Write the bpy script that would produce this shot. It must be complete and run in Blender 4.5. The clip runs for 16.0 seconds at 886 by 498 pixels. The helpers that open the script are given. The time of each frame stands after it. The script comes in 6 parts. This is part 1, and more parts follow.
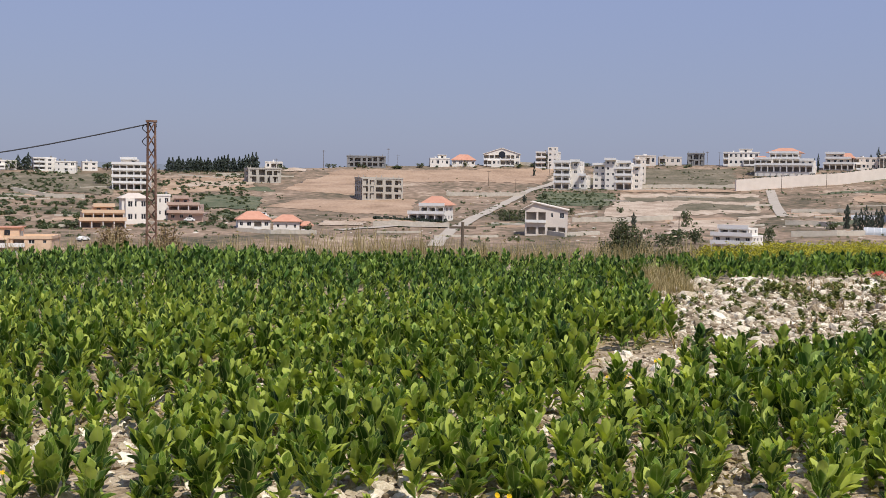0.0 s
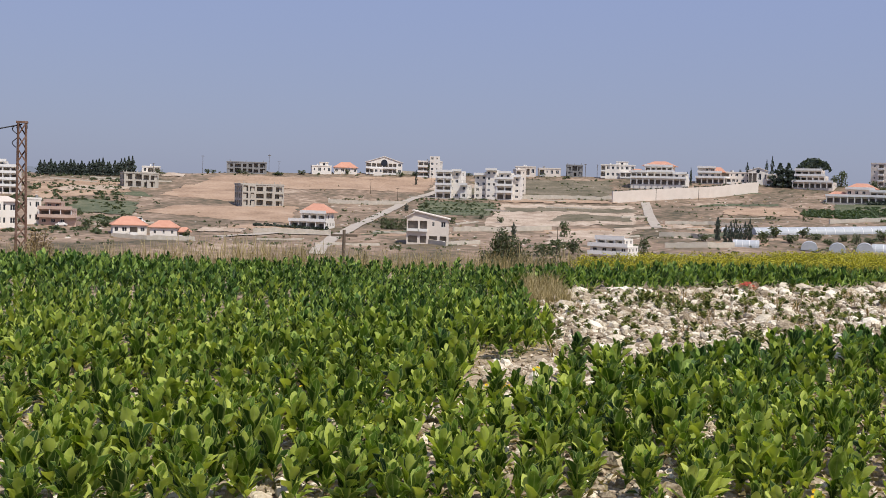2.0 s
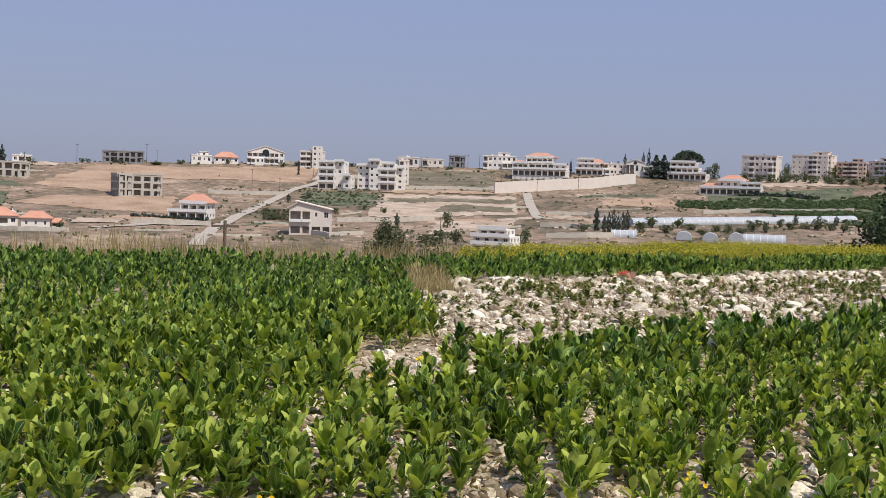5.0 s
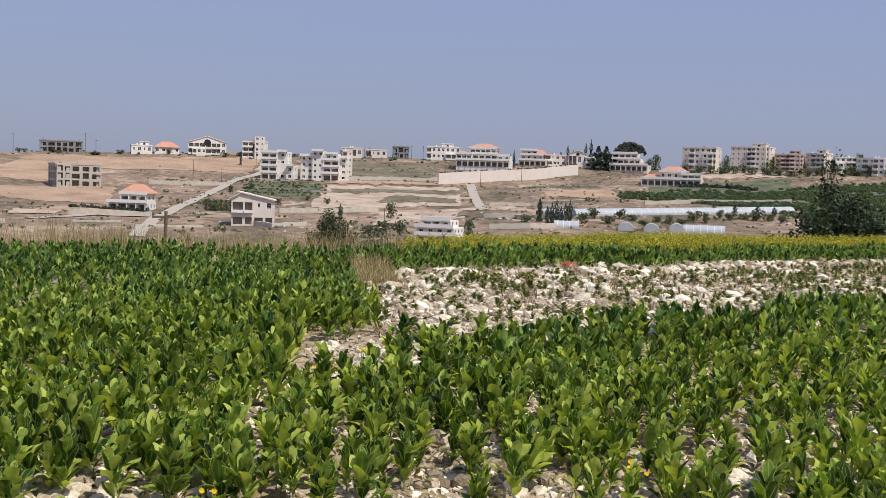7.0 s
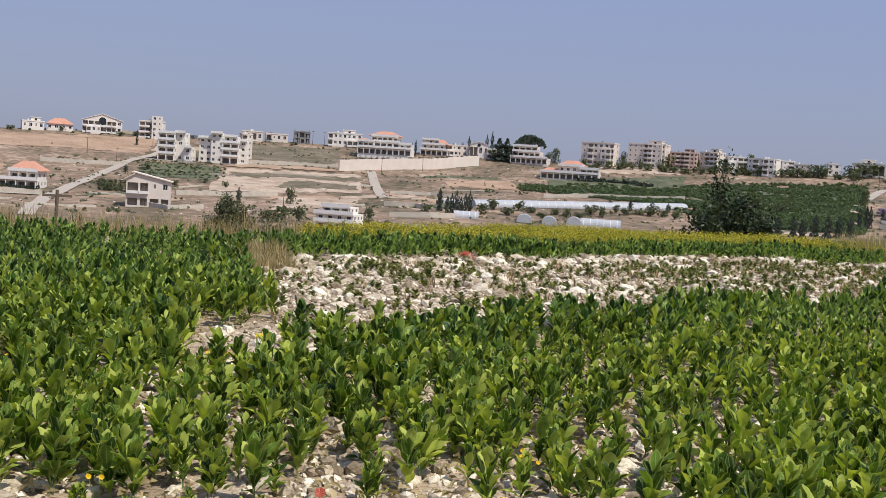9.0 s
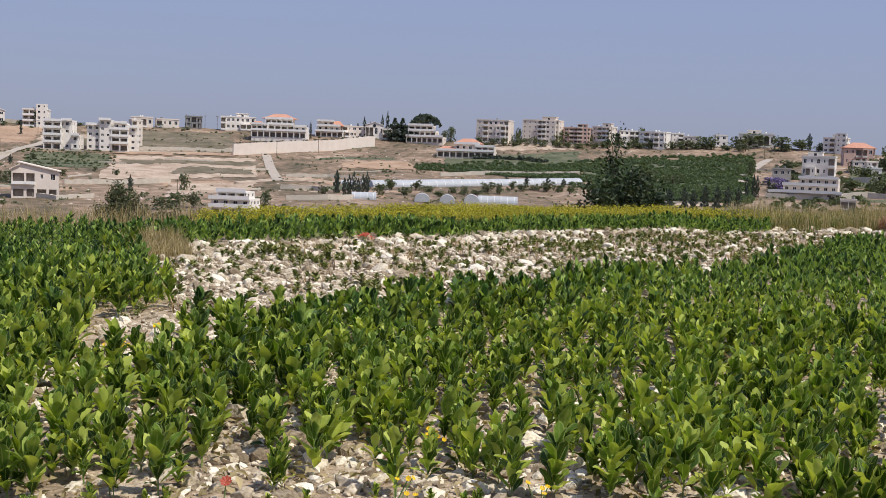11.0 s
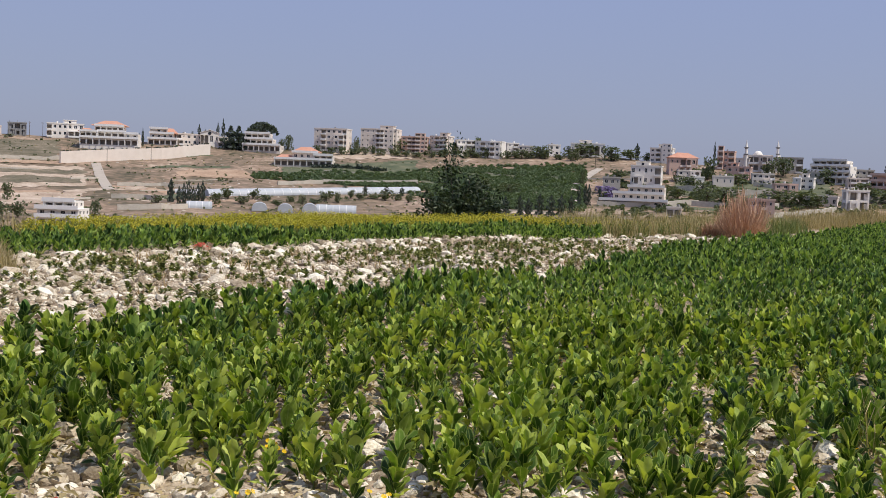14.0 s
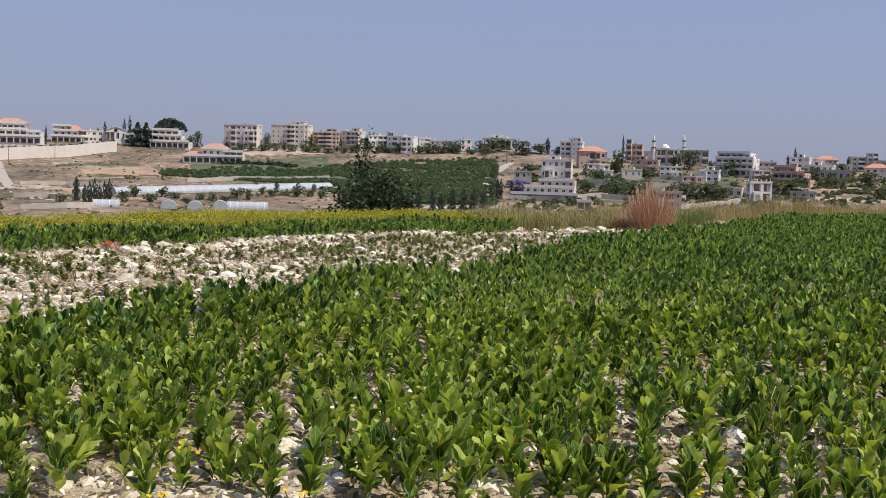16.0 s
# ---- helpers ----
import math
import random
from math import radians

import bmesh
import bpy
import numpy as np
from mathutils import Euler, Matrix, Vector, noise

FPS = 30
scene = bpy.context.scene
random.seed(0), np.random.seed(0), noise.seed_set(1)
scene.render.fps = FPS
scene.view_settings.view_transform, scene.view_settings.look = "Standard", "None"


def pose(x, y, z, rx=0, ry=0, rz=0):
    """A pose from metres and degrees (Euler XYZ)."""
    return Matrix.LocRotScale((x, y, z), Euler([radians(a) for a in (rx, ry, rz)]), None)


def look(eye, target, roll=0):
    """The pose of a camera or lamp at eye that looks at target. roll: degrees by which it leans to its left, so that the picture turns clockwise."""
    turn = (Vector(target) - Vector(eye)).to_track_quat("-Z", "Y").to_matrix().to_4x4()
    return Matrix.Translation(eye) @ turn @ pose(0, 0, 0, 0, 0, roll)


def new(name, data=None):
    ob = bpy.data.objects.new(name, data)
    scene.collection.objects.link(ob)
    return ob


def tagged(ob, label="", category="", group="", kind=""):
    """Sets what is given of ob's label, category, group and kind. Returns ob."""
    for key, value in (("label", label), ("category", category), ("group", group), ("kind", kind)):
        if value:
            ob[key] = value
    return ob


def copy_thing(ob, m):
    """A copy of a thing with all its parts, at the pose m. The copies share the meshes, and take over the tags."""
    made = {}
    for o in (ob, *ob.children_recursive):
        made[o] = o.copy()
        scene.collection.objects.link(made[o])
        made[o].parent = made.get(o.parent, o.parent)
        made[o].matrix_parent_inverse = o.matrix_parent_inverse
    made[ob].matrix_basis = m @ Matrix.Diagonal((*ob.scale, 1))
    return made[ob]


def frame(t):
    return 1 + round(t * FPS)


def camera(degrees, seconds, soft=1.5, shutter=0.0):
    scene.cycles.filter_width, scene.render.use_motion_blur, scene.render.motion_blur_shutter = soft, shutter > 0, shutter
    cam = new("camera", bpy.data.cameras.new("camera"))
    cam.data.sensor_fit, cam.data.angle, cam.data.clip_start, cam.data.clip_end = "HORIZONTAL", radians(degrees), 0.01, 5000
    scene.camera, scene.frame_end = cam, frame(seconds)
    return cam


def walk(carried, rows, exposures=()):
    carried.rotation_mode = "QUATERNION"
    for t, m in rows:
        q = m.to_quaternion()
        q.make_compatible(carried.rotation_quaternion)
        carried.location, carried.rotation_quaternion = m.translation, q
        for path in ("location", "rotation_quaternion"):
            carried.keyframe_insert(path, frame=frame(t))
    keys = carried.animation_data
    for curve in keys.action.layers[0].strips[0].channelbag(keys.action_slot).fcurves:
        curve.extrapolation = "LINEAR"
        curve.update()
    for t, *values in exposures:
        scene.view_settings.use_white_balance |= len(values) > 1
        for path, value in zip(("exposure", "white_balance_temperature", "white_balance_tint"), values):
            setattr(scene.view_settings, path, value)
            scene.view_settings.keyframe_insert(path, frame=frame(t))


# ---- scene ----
# The camera stands at the edge of a field and turns slowly to the right.
cam = camera(43.56, 16.0, soft=0.8)
EYE = 1.65
ROWS = [
    (0.0, 86.80, -0.90, 0.05),
    (0.5, 86.60, -0.93, -1.01),
    (1.0, 86.77, -1.41, -2.66),
    (1.5, 87.05, -1.67, -4.19),
    (2.0, 87.37, -1.73, -6.04),
    (2.5, 87.32, -1.55, -7.56),
    (3.0, 87.10, -1.22, -8.42),
    (3.5, 86.96, -1.17, -8.96),
    (4.0, 86.83, -1.39, -10.19),
    (4.5, 86.83, -1.36, -11.18),
    (4.7, 87.04, -1.57, -11.57),
    (7.0, 86.69, -1.93, -14.97),
    (7.5, 86.62, -2.05, -16.14),
    (8.0, 86.56, -1.97, -16.91),
    (8.2, 86.56, -2.26, -17.63),
    (10.3, 85.43, -3.48, -23.40),
    (10.5, 85.22, -2.74, -23.86),
    (11.0, 85.58, -2.12, -25.41),
    (11.5, 85.29, -1.98, -27.23),
    (12.0, 85.28, -1.84, -28.42),
    (12.5, 85.38, -1.91, -29.26),
    (13.0, 85.66, -2.21, -30.70),
    (13.5, 85.73, -1.97, -32.12),
    (14.0, 86.34, -2.17, -33.73),
    (14.5, 86.01, -1.82, -34.78),
    (15.0, 86.19, -1.77, -36.15),
    (15.5, 86.09, -1.62, -37.16),
    (16.0, 86.24, -1.64, -38.25),
]
walk(cam, [(t, pose(0, 0, EYE, rx, ry, rz)) for t, rx, ry, rz in ROWS])

# ---- light ----
SUN_BEARING, SUN_HEIGHT = 148.0, 57.0
world = bpy.data.worlds.new("sky")
scene.world = world
world.use_nodes = True
wn = world.node_tree.nodes
wn.clear()
sky = wn.new("ShaderNodeTexSky")
sky.sky_type = "NISHITA"
sky.sun_disc = False
sky.sun_elevation = radians(SUN_HEIGHT)
sky.sun_rotation = radians(SUN_BEARING)
sky.air_density, sky.dust_density, sky.ozone_density = 1.0, 1.5, 1.5
back = wn.new("ShaderNodeBackground")
back.inputs["Strength"].default_value = 0.085
wout = wn.new("ShaderNodeOutputWorld")
# spring haze: the clear sky is veiled by a soft lavender-grey that thickens towards the horizon
wcoord, wsplit, veil, wmix = wn.new("ShaderNodeTexCoord"), wn.new("ShaderNodeSeparateXYZ"), wn.new("ShaderNodeValToRGB"), wn.new("ShaderNodeMix")
wmix.data_type = "RGBA"
wmix.inputs[0].default_value = 0.8
veil.color_ramp.elements[0].position, veil.color_ramp.elements[0].color = 0.0, (3.85, 4.25, 5.9, 1)
veil.color_ramp.elements[1].position, veil.color_ramp.elements[1].color = 0.25, (3.6, 4.5, 7.9, 1)
world.node_tree.links.new(wcoord.outputs["Generated"], wsplit.inputs[0])
world.node_tree.links.new(wsplit.outputs["Z"], veil.inputs[0])
world.node_tree.links.new(sky.outputs[0], wmix.inputs[6])
world.node_tree.links.new(veil.outputs[0], wmix.inputs[7])
world.node_tree.links.new(wmix.outputs[2], back.inputs[0])
world.node_tree.links.new(back.outputs[0], wout.inputs[0])
sun = new("sun", bpy.data.lights.new("sun", "SUN"))
sun.data.energy, sun.data.angle, sun.data.color = 4.4, radians(0.6), (1.0, 0.95, 0.87)
sb, sh = radians(SUN_BEARING), radians(SUN_HEIGHT)
sun.matrix_world = look((0, 0, 50), Vector((0, 0, 50)) - Vector((math.sin(sb) * math.cos(sh), math.cos(sb) * math.cos(sh), math.sin(sh))))
scene.view_settings.exposure = 0.0


# ---- materials ----
def material(name, colours, rough=0.85, scale=4.0, fine=40.0, bump=0.3, spread=0.5, metal=0.0, per_piece=0.0, lucent=0.0, spec=0.3, dist=0.02, rib_and_lit_rim=None):
    """A surface of two or three colours mixed by coarse and fine noise, with relief; per_piece varies it from piece to piece."""
    m = bpy.data.materials.new(name)
    m.use_nodes = True
    nt = m.node_tree
    nt.nodes.clear()
    N, L = nt.nodes.new, nt.links.new
    out, bsdf = N("ShaderNodeOutputMaterial"), N("ShaderNodeBsdfPrincipled")
    tc, geo, info = N("ShaderNodeTexCoord"), N("ShaderNodeNewGeometry"), N("ShaderNodeObjectInfo")
    a, b = N("ShaderNodeTexNoise"), N("ShaderNodeTexNoise")
    for node, s in ((a, scale), (b, fine)):
        node.inputs["Scale"].default_value, node.inputs["Detail"].default_value = s, 5.0
        L(geo.outputs["Position"], node.inputs["Vector"])
    mixv = N("ShaderNodeMath")
    mixv.operation = "MULTIPLY_ADD"
    L(b.outputs["Fac"], mixv.inputs[0])
    mixv.inputs[1].default_value = 0.45
    half = N("ShaderNodeMath")
    half.operation = "MULTIPLY"
    half.inputs[1].default_value = 0.55
    L(a.outputs["Fac"], half.inputs[0])
    L(half.outputs[0], mixv.inputs[2])
    last = mixv
    if per_piece:
        r = N("ShaderNodeMath")
        r.operation = "ADD"
        L(info.outputs["Random"], r.inputs[0])
        L(geo.outputs["Random Per Island"], r.inputs[1])
        fr = N("ShaderNodeMath")
        fr.operation = "FRACT"
        L(r.outputs[0], fr.inputs[0])
        sc = N("ShaderNodeMath")
        sc.operation = "MULTIPLY_ADD"
        sc.inputs[1].default_value, sc.inputs[2].default_value = per_piece, -per_piece / 2
        L(fr.outputs[0], sc.inputs[0])
        ad = N("ShaderNodeMath")
        L(sc.outputs[0], ad.inputs[0])
        L(mixv.outputs[0], ad.inputs[1])
        last = ad
    ramp = N("ShaderNodeValToRGB")
    e = ramp.color_ramp.elements
    lo, hi = 0.5 - spread / 2, 0.5 + spread / 2
    e[0].position, e[1].position = lo, hi
    e[0].color, e[1].color = (*colours[0], 1), (*colours[-1], 1)
    for i, c in enumerate(colours[1:-1], 1):
        e.new(lo + (hi - lo) * i / (len(colours) - 1)).color = (*c, 1)
    L(last.outputs[0], ramp.inputs[0])
    tone = ramp.outputs[0]
    # pale midrib, plus sunlit rims painted into the leaf colour
    if rib_and_lit_rim:
        at, vr, vm = N("ShaderNodeAttribute"), N("ShaderNodeValToRGB"), N("ShaderNodeMix")
        at.attribute_name, vm.data_type = "across", "RGBA"
        ve = vr.color_ramp.elements
        ve[0].position, ve[1].position = 0.0, 1.0
        ve[0].color, ve[1].color = (0.55, 0.55, 0.55, 1), (0.6, 0.6, 0.6, 1)
        for q in (0.1, 0.68):
            ve.new(q).color = (0, 0, 0, 1)
        L(at.outputs["Fac"], vr.inputs[0])
        L(vr.outputs[0], vm.inputs[0])
        L(tone, vm.inputs[6])
        vm.inputs[7].default_value = (*rib_and_lit_rim, 1)
        tone = vm.outputs[2]
    L(tone, bsdf.inputs["Base Color"])
    bsdf.inputs["Roughness"].default_value, bsdf.inputs["Metallic"].default_value = rough, metal
    bsdf.inputs["Specular IOR Level"].default_value = spec
    if bump:
        bp = N("ShaderNodeBump")
        bp.inputs["Strength"].default_value, bp.inputs["Distance"].default_value = bump, dist
        L(b.outputs["Fac"], bp.inputs["Height"])
        L(bp.outputs[0], bsdf.inputs["Normal"])
    if lucent:
        tr, mx = N("ShaderNodeBsdfTranslucent"), N("ShaderNodeMixShader")
        hs = N("ShaderNodeMix")
        hs.data_type, hs.blend_type = "RGBA", "MULTIPLY"
        hs.inputs[0].default_value = 1.0
        L(tone, hs.inputs[6])
        hs.inputs[7].default_value = (1.9, 1.9, 0.7, 1)
        L(hs.outputs[2], tr.inputs["Color"])
        mx.inputs[0].default_value = lucent
        L(bsdf.outputs[0], mx.inputs[1])
        L(tr.outputs[0], mx.inputs[2])
        L(mx.outputs[0], out.inputs[0])
    else:
        L(bsdf.outputs[0], out.inputs[0])
    return m


LEAF = material("tobacco_leaf", [(0.024, 0.056, 0.007), (0.118, 0.2, 0.021), (0.42, 0.48, 0.09)], rough=0.55, scale=0.9, fine=26, bump=0.35, spread=0.72, per_piece=1.0, lucent=0.27, spec=0.22, dist=0.01, rib_and_lit_rim=(0.4, 0.45, 0.15))
DEEP_LEAF = material("deep_green_tobacco_leaf", [(0.014, 0.04, 0.009), (0.066, 0.145, 0.026), (0.3, 0.4, 0.09)], rough=0.55, scale=0.5, fine=26, bump=0.35, spread=0.72, per_piece=1.0, lucent=0.24, spec=0.25, dist=0.01, rib_and_lit_rim=(0.26, 0.34, 0.12))
STEM = material("tobacco_stem", [(0.12, 0.2, 0.05), (0.22, 0.3, 0.1)], rough=0.6, scale=9, fine=60, bump=0.1)
SOIL = material("stony_soil", [(0.11, 0.075, 0.044), (0.37, 0.28, 0.185), (0.66, 0.55, 0.41)], rough=0.95, scale=2.6, fine=20, bump=1.0, spread=0.4, dist=0.05)
ROCK = material("limestone", [(0.2, 0.152, 0.095), (0.49, 0.405, 0.285), (0.82, 0.745, 0.6)], rough=0.9, scale=6, fine=45, bump=0.7, spread=0.55, per_piece=0.55)
DARK_ROCK = material("dark_stone", [(0.05, 0.05, 0.05), (0.13, 0.12, 0.11)], rough=0.9, scale=6, fine=45, bump=0.6, per_piece=0.3)
HILL = material("dry_hillside", [(0.058, 0.054, 0.029), (0.148, 0.113, 0.072), (0.268, 0.186, 0.126), (0.44, 0.34, 0.25)], rough=0.95, scale=0.035, fine=0.28, bump=0.4, spread=0.36, dist=0.5)
PLOUGHED = material("ploughed_earth", [(0.25, 0.165, 0.105), (0.37, 0.25, 0.165), (0.45, 0.32, 0.22)], rough=0.95, scale=0.07, fine=0.8, bump=0.4, spread=0.3, dist=0.3)
PALE = material("pale_earth", [(0.28, 0.2, 0.14), (0.42, 0.325, 0.24), (0.54, 0.435, 0.34)], rough=0.95, scale=0.11, fine=1.3, bump=0.4, spread=0.28, dist=0.3)
TRACK = material("gravel_track", [(0.34, 0.29, 0.24), (0.46, 0.4, 0.33)], rough=0.95, scale=0.3, fine=3, bump=0.2)
GREENFIELD = material("grass_terrace", [(0.06, 0.075, 0.038), (0.1, 0.11, 0.06), (0.17, 0.16, 0.095)], rough=0.95, scale=0.12, fine=1.1, bump=0.4, spread=0.28, dist=0.3)
FOLIAGE = material("olive_foliage", [(0.06, 0.078, 0.045), (0.11, 0.132, 0.078), (0.18, 0.2, 0.12)], rough=0.7, scale=0.3, fine=3, bump=0, spread=0.8, per_piece=0.6, lucent=0.3)
ORCHARD_LEAF = material("orchard_foliage", [(0.06, 0.09, 0.048), (0.095, 0.135, 0.07), (0.15, 0.19, 0.105)], rough=0.7, scale=0.3, fine=3, bump=0, spread=0.8, per_piece=0.6, lucent=0.3)
CONIFER = material("conifer_foliage", [(0.04, 0.052, 0.046), (0.07, 0.088, 0.074), (0.105, 0.125, 0.1)], rough=0.8, scale=0.3, fine=3, bump=0, spread=0.8, per_piece=0.6, lucent=0.2)
BUSHLEAF = material("bush_leaf", [(0.009, 0.02, 0.008), (0.026, 0.044, 0.017), (0.08, 0.1, 0.048)], rough=0.5, scale=1, fine=9, bump=0, spread=0.8, per_piece=0.7, lucent=0.15)
GREYBUSH = material("grey_green_bush_leaf", [(0.04, 0.05, 0.025), (0.085, 0.098, 0.05), (0.17, 0.18, 0.1)], rough=0.7, scale=1, fine=9, bump=0, spread=0.8, per_piece=0.7, lucent=0.25)
OLIVE_SLOPE = material("olive_scrub_slope", [(0.085, 0.078, 0.045), (0.15, 0.125, 0.08), (0.25, 0.2, 0.14)], rough=0.95, scale=0.1, fine=1.0, bump=0.4, spread=0.3, dist=0.3)
WEED = material("stony_ground_weed", [(0.035, 0.048, 0.012), (0.105, 0.125, 0.034), (0.3, 0.31, 0.12)], rough=0.7, scale=0.8, fine=9, bump=0, spread=0.8, per_piece=0.8, lucent=0.2)
LILAC = material("lilac_blossom", [(0.16, 0.12, 0.25), (0.3, 0.24, 0.42)], rough=0.8, scale=1, fine=9, bump=0, per_piece=0.5)
BARK = material("bark", [(0.08, 0.06, 0.045), (0.18, 0.14, 0.1)], rough=0.9, scale=3, fine=20, bump=0.5)
STRAW = material("dry_grass", [(0.16, 0.13, 0.06), (0.33, 0.265, 0.14), (0.52, 0.42, 0.25)], rough=0.8, scale=0.8, fine=9, bump=0, spread=0.8, per_piece=0.6, lucent=0.2)
GREENGRASS = material("weed_green", [(0.05, 0.075, 0.02), (0.12, 0.15, 0.045), (0.22, 0.22, 0.085)], rough=0.7, scale=0.8, fine=9, bump=0, spread=0.8, per_piece=0.6, lucent=0.2)
MUSTARD = material("mustard_flower", [(0.21, 0.2, 0.018), (0.35, 0.32, 0.024), (0.5, 0.44, 0.04)], rough=0.7, scale=0.8, fine=9, bump=0, spread=0.8, per_piece=0.6, lucent=0.2)
DRYLEAF = material("dry_brown_leaf", [(0.14, 0.095, 0.05), (0.28, 0.195, 0.11), (0.42, 0.31, 0.19)], rough=0.8, scale=1, fine=9, bump=0, spread=0.8, per_piece=0.7, lucent=0.2)
TUMBLE = material("russet_twigs", [(0.36, 0.19, 0.11), (0.56, 0.34, 0.21), (0.68, 0.48, 0.34)], rough=0.85, scale=1.2, fine=9, bump=0, spread=0.8, per_piece=0.6)
POPPY = material("poppy_petal", [(0.32, 0.05, 0.03), (0.5, 0.1, 0.06)], rough=0.6, scale=8, fine=40, bump=0, lucent=0.2)
DAISY = material("yellow_petal", [(0.75, 0.45, 0.01), (0.85, 0.62, 0.03)], rough=0.6, scale=8, fine=40, bump=0, lucent=0.2)
RUST = material("rusty_steel", [(0.06, 0.035, 0.028), (0.17, 0.095, 0.065), (0.34, 0.24, 0.19)], rough=0.8, scale=2.0, fine=12, bump=0.3, spread=0.5)
WIRE = material("cable", [(0.03, 0.03, 0.035), (0.05, 0.05, 0.055)], rough=0.6, bump=0)
WALLS = {
    "white": material("white_plaster", [(0.68, 0.63, 0.56), (0.82, 0.77, 0.7)], scale=0.25, fine=3, bump=0.15),
    "cream": material("cream_stone", [(0.62, 0.54, 0.46), (0.75, 0.67, 0.59)], scale=0.25, fine=3, bump=0.15),
    "peach": material("peach_plaster", [(0.6, 0.41, 0.27), (0.72, 0.53, 0.37)], scale=0.25, fine=3, bump=0.15),
    "pink": material("pinkish_stone", [(0.42, 0.3, 0.24), (0.58, 0.43, 0.35)], scale=0.25, fine=3, bump=0.15),
    "rose": material("rose_plaster", [(0.5, 0.34, 0.27), (0.64, 0.46, 0.38)], scale=0.25, fine=3, bump=0.15),
    "concrete": material("bare_concrete", [(0.36, 0.33, 0.28), (0.5, 0.46, 0.4)], scale=0.25, fine=3, bump=0.2),
    "grey": material("grey_concrete", [(0.16, 0.16, 0.16), (0.3, 0.29, 0.28)], scale=0.25, fine=3, bump=0.2),
}
# distance haze is painted into the base colour of these hills
DISTANCE = material("haze_tinted_hills", [(0.13, 0.15, 0.19), (0.17, 0.19, 0.23)], rough=1.0, scale=0.004, fine=0.03, bump=0)
TILE = material("orange_roof_tile", [(0.45, 0.2, 0.13), (0.6, 0.33, 0.23)], scale=0.5, fine=6, bump=0.4)
PALE_TILE = material("pale_roof_tile", [(0.5, 0.42, 0.36), (0.66, 0.58, 0.5)], scale=0.5, fine=6, bump=0.4)
GLASS = material("dark_window_glass", [(0.012, 0.014, 0.018), (0.03, 0.035, 0.045)], rough=0.12, scale=0.5, fine=3, bump=0, spec=0.5)
# back of deep openings: the shade inside is put into this colour
SHADE = material("painted_interior_shade", [(0.2, 0.175, 0.15), (0.3, 0.265, 0.225)], rough=0.9, scale=0.5, fine=3, bump=0)
TRIM = material("white_trim", [(0.7, 0.68, 0.64), (0.8, 0.78, 0.75)], scale=0.5, fine=5, bump=0.1)
SHEETING = material("greenhouse_sheeting", [(0.34, 0.36, 0.38), (0.5, 0.51, 0.52)], rough=0.5, scale=0.2, fine=1.5, bump=0.2)
FIELDSTONE = material("dry_stone", [(0.4, 0.35, 0.28), (0.64, 0.58, 0.49)], rough=0.95, scale=0.6, fine=3, bump=0.3, dist=0.05)


# ---- helpers ----
def mesh(name, verts, faces, mats, index=None, smooth=False):
    me = bpy.data.meshes.new(name)
    me.from_pydata([tuple(v) for v in verts], [], [tuple(f) for f in faces])
    for m in mats if isinstance(mats, (list, tuple)) else [mats]:
        me.materials.append(m)
    if index is not None:
        me.polygons.foreach_set("material_index", np.asarray(index, dtype=np.int32))
    if smooth:
        me.polygons.foreach_set("use_smooth", np.ones(len(me.polygons), dtype=bool))
    me.update()
    return me


def child(name, me, parent, label=""):
    ob = new(name, me)
    ob.parent = parent
    return tagged(ob, label) if label else ob


def part(name, bm, mat, parent, label=""):
    me = bpy.data.meshes.new(name)
    bm.to_mesh(me)
    bm.free()
    me.materials.append(mat)
    return child(name, me, parent, label)


def spot(bearing, dist):
    """Plan position from a bearing in degrees, clockwise from the first view, and a distance from the tripod point."""
    return dist * math.sin(radians(bearing)), dist * math.cos(radians(bearing))


def table(rows):
    xs, ys = zip(*rows)
    return lambda v: float(np.interp(v, xs, ys))


def boxes(bm, x0, x1, y0, y1, z0, z1):
    v = [bm.verts.new(c) for c in ((x0, y0, z0), (x1, y0, z0), (x1, y1, z0), (x0, y1, z0), (x0, y0, z1), (x1, y0, z1), (x1, y1, z1), (x0, y1, z1))]
    for f in ((3, 2, 1, 0), (4, 5, 6, 7), (0, 1, 5, 4), (1, 2, 6, 5), (2, 3, 7, 6), (3, 0, 4, 7)):
        bm.faces.new([v[i] for i in f])


# ---- the lie of the land ----
brow = table([(-70, 30), (-25, 23.6), (8, 24.8), (14, 27), (21, 31), (25, 34.5), (37, 39.5), (44, 42), (48, 48), (52, 54), (56, 60), (60, 67), (75, 70)])
crest = table([(-60, 690), (-22, 700), (-14, 692), (-9, 705), (-4, 728), (2, 738), (13, 754), (20, 745), (24, 735), (30, 745), (36, 752), (42, 762), (45, 745), (47, 735), (53, 720), (58, 715), (75, 715)])


def rise(r):
    return EYE + r * ((r - 375.0) / 2.68 - 96.0) / 1962.0


def land(bearing, r):
    e, c = brow(bearing), crest(bearing)
    if r <= e:
        return 0.0
    if r < 375:
        u = (r - e) / (375.0 - e)
        return rise(375.0) * u - 12.0 * math.sin(math.pi * u) ** 0.8
    if r < c:
        return rise(r)
    return max(rise(c) - 0.02 * (r - c) - 0.00004 * (r - c) ** 2, -20.0)


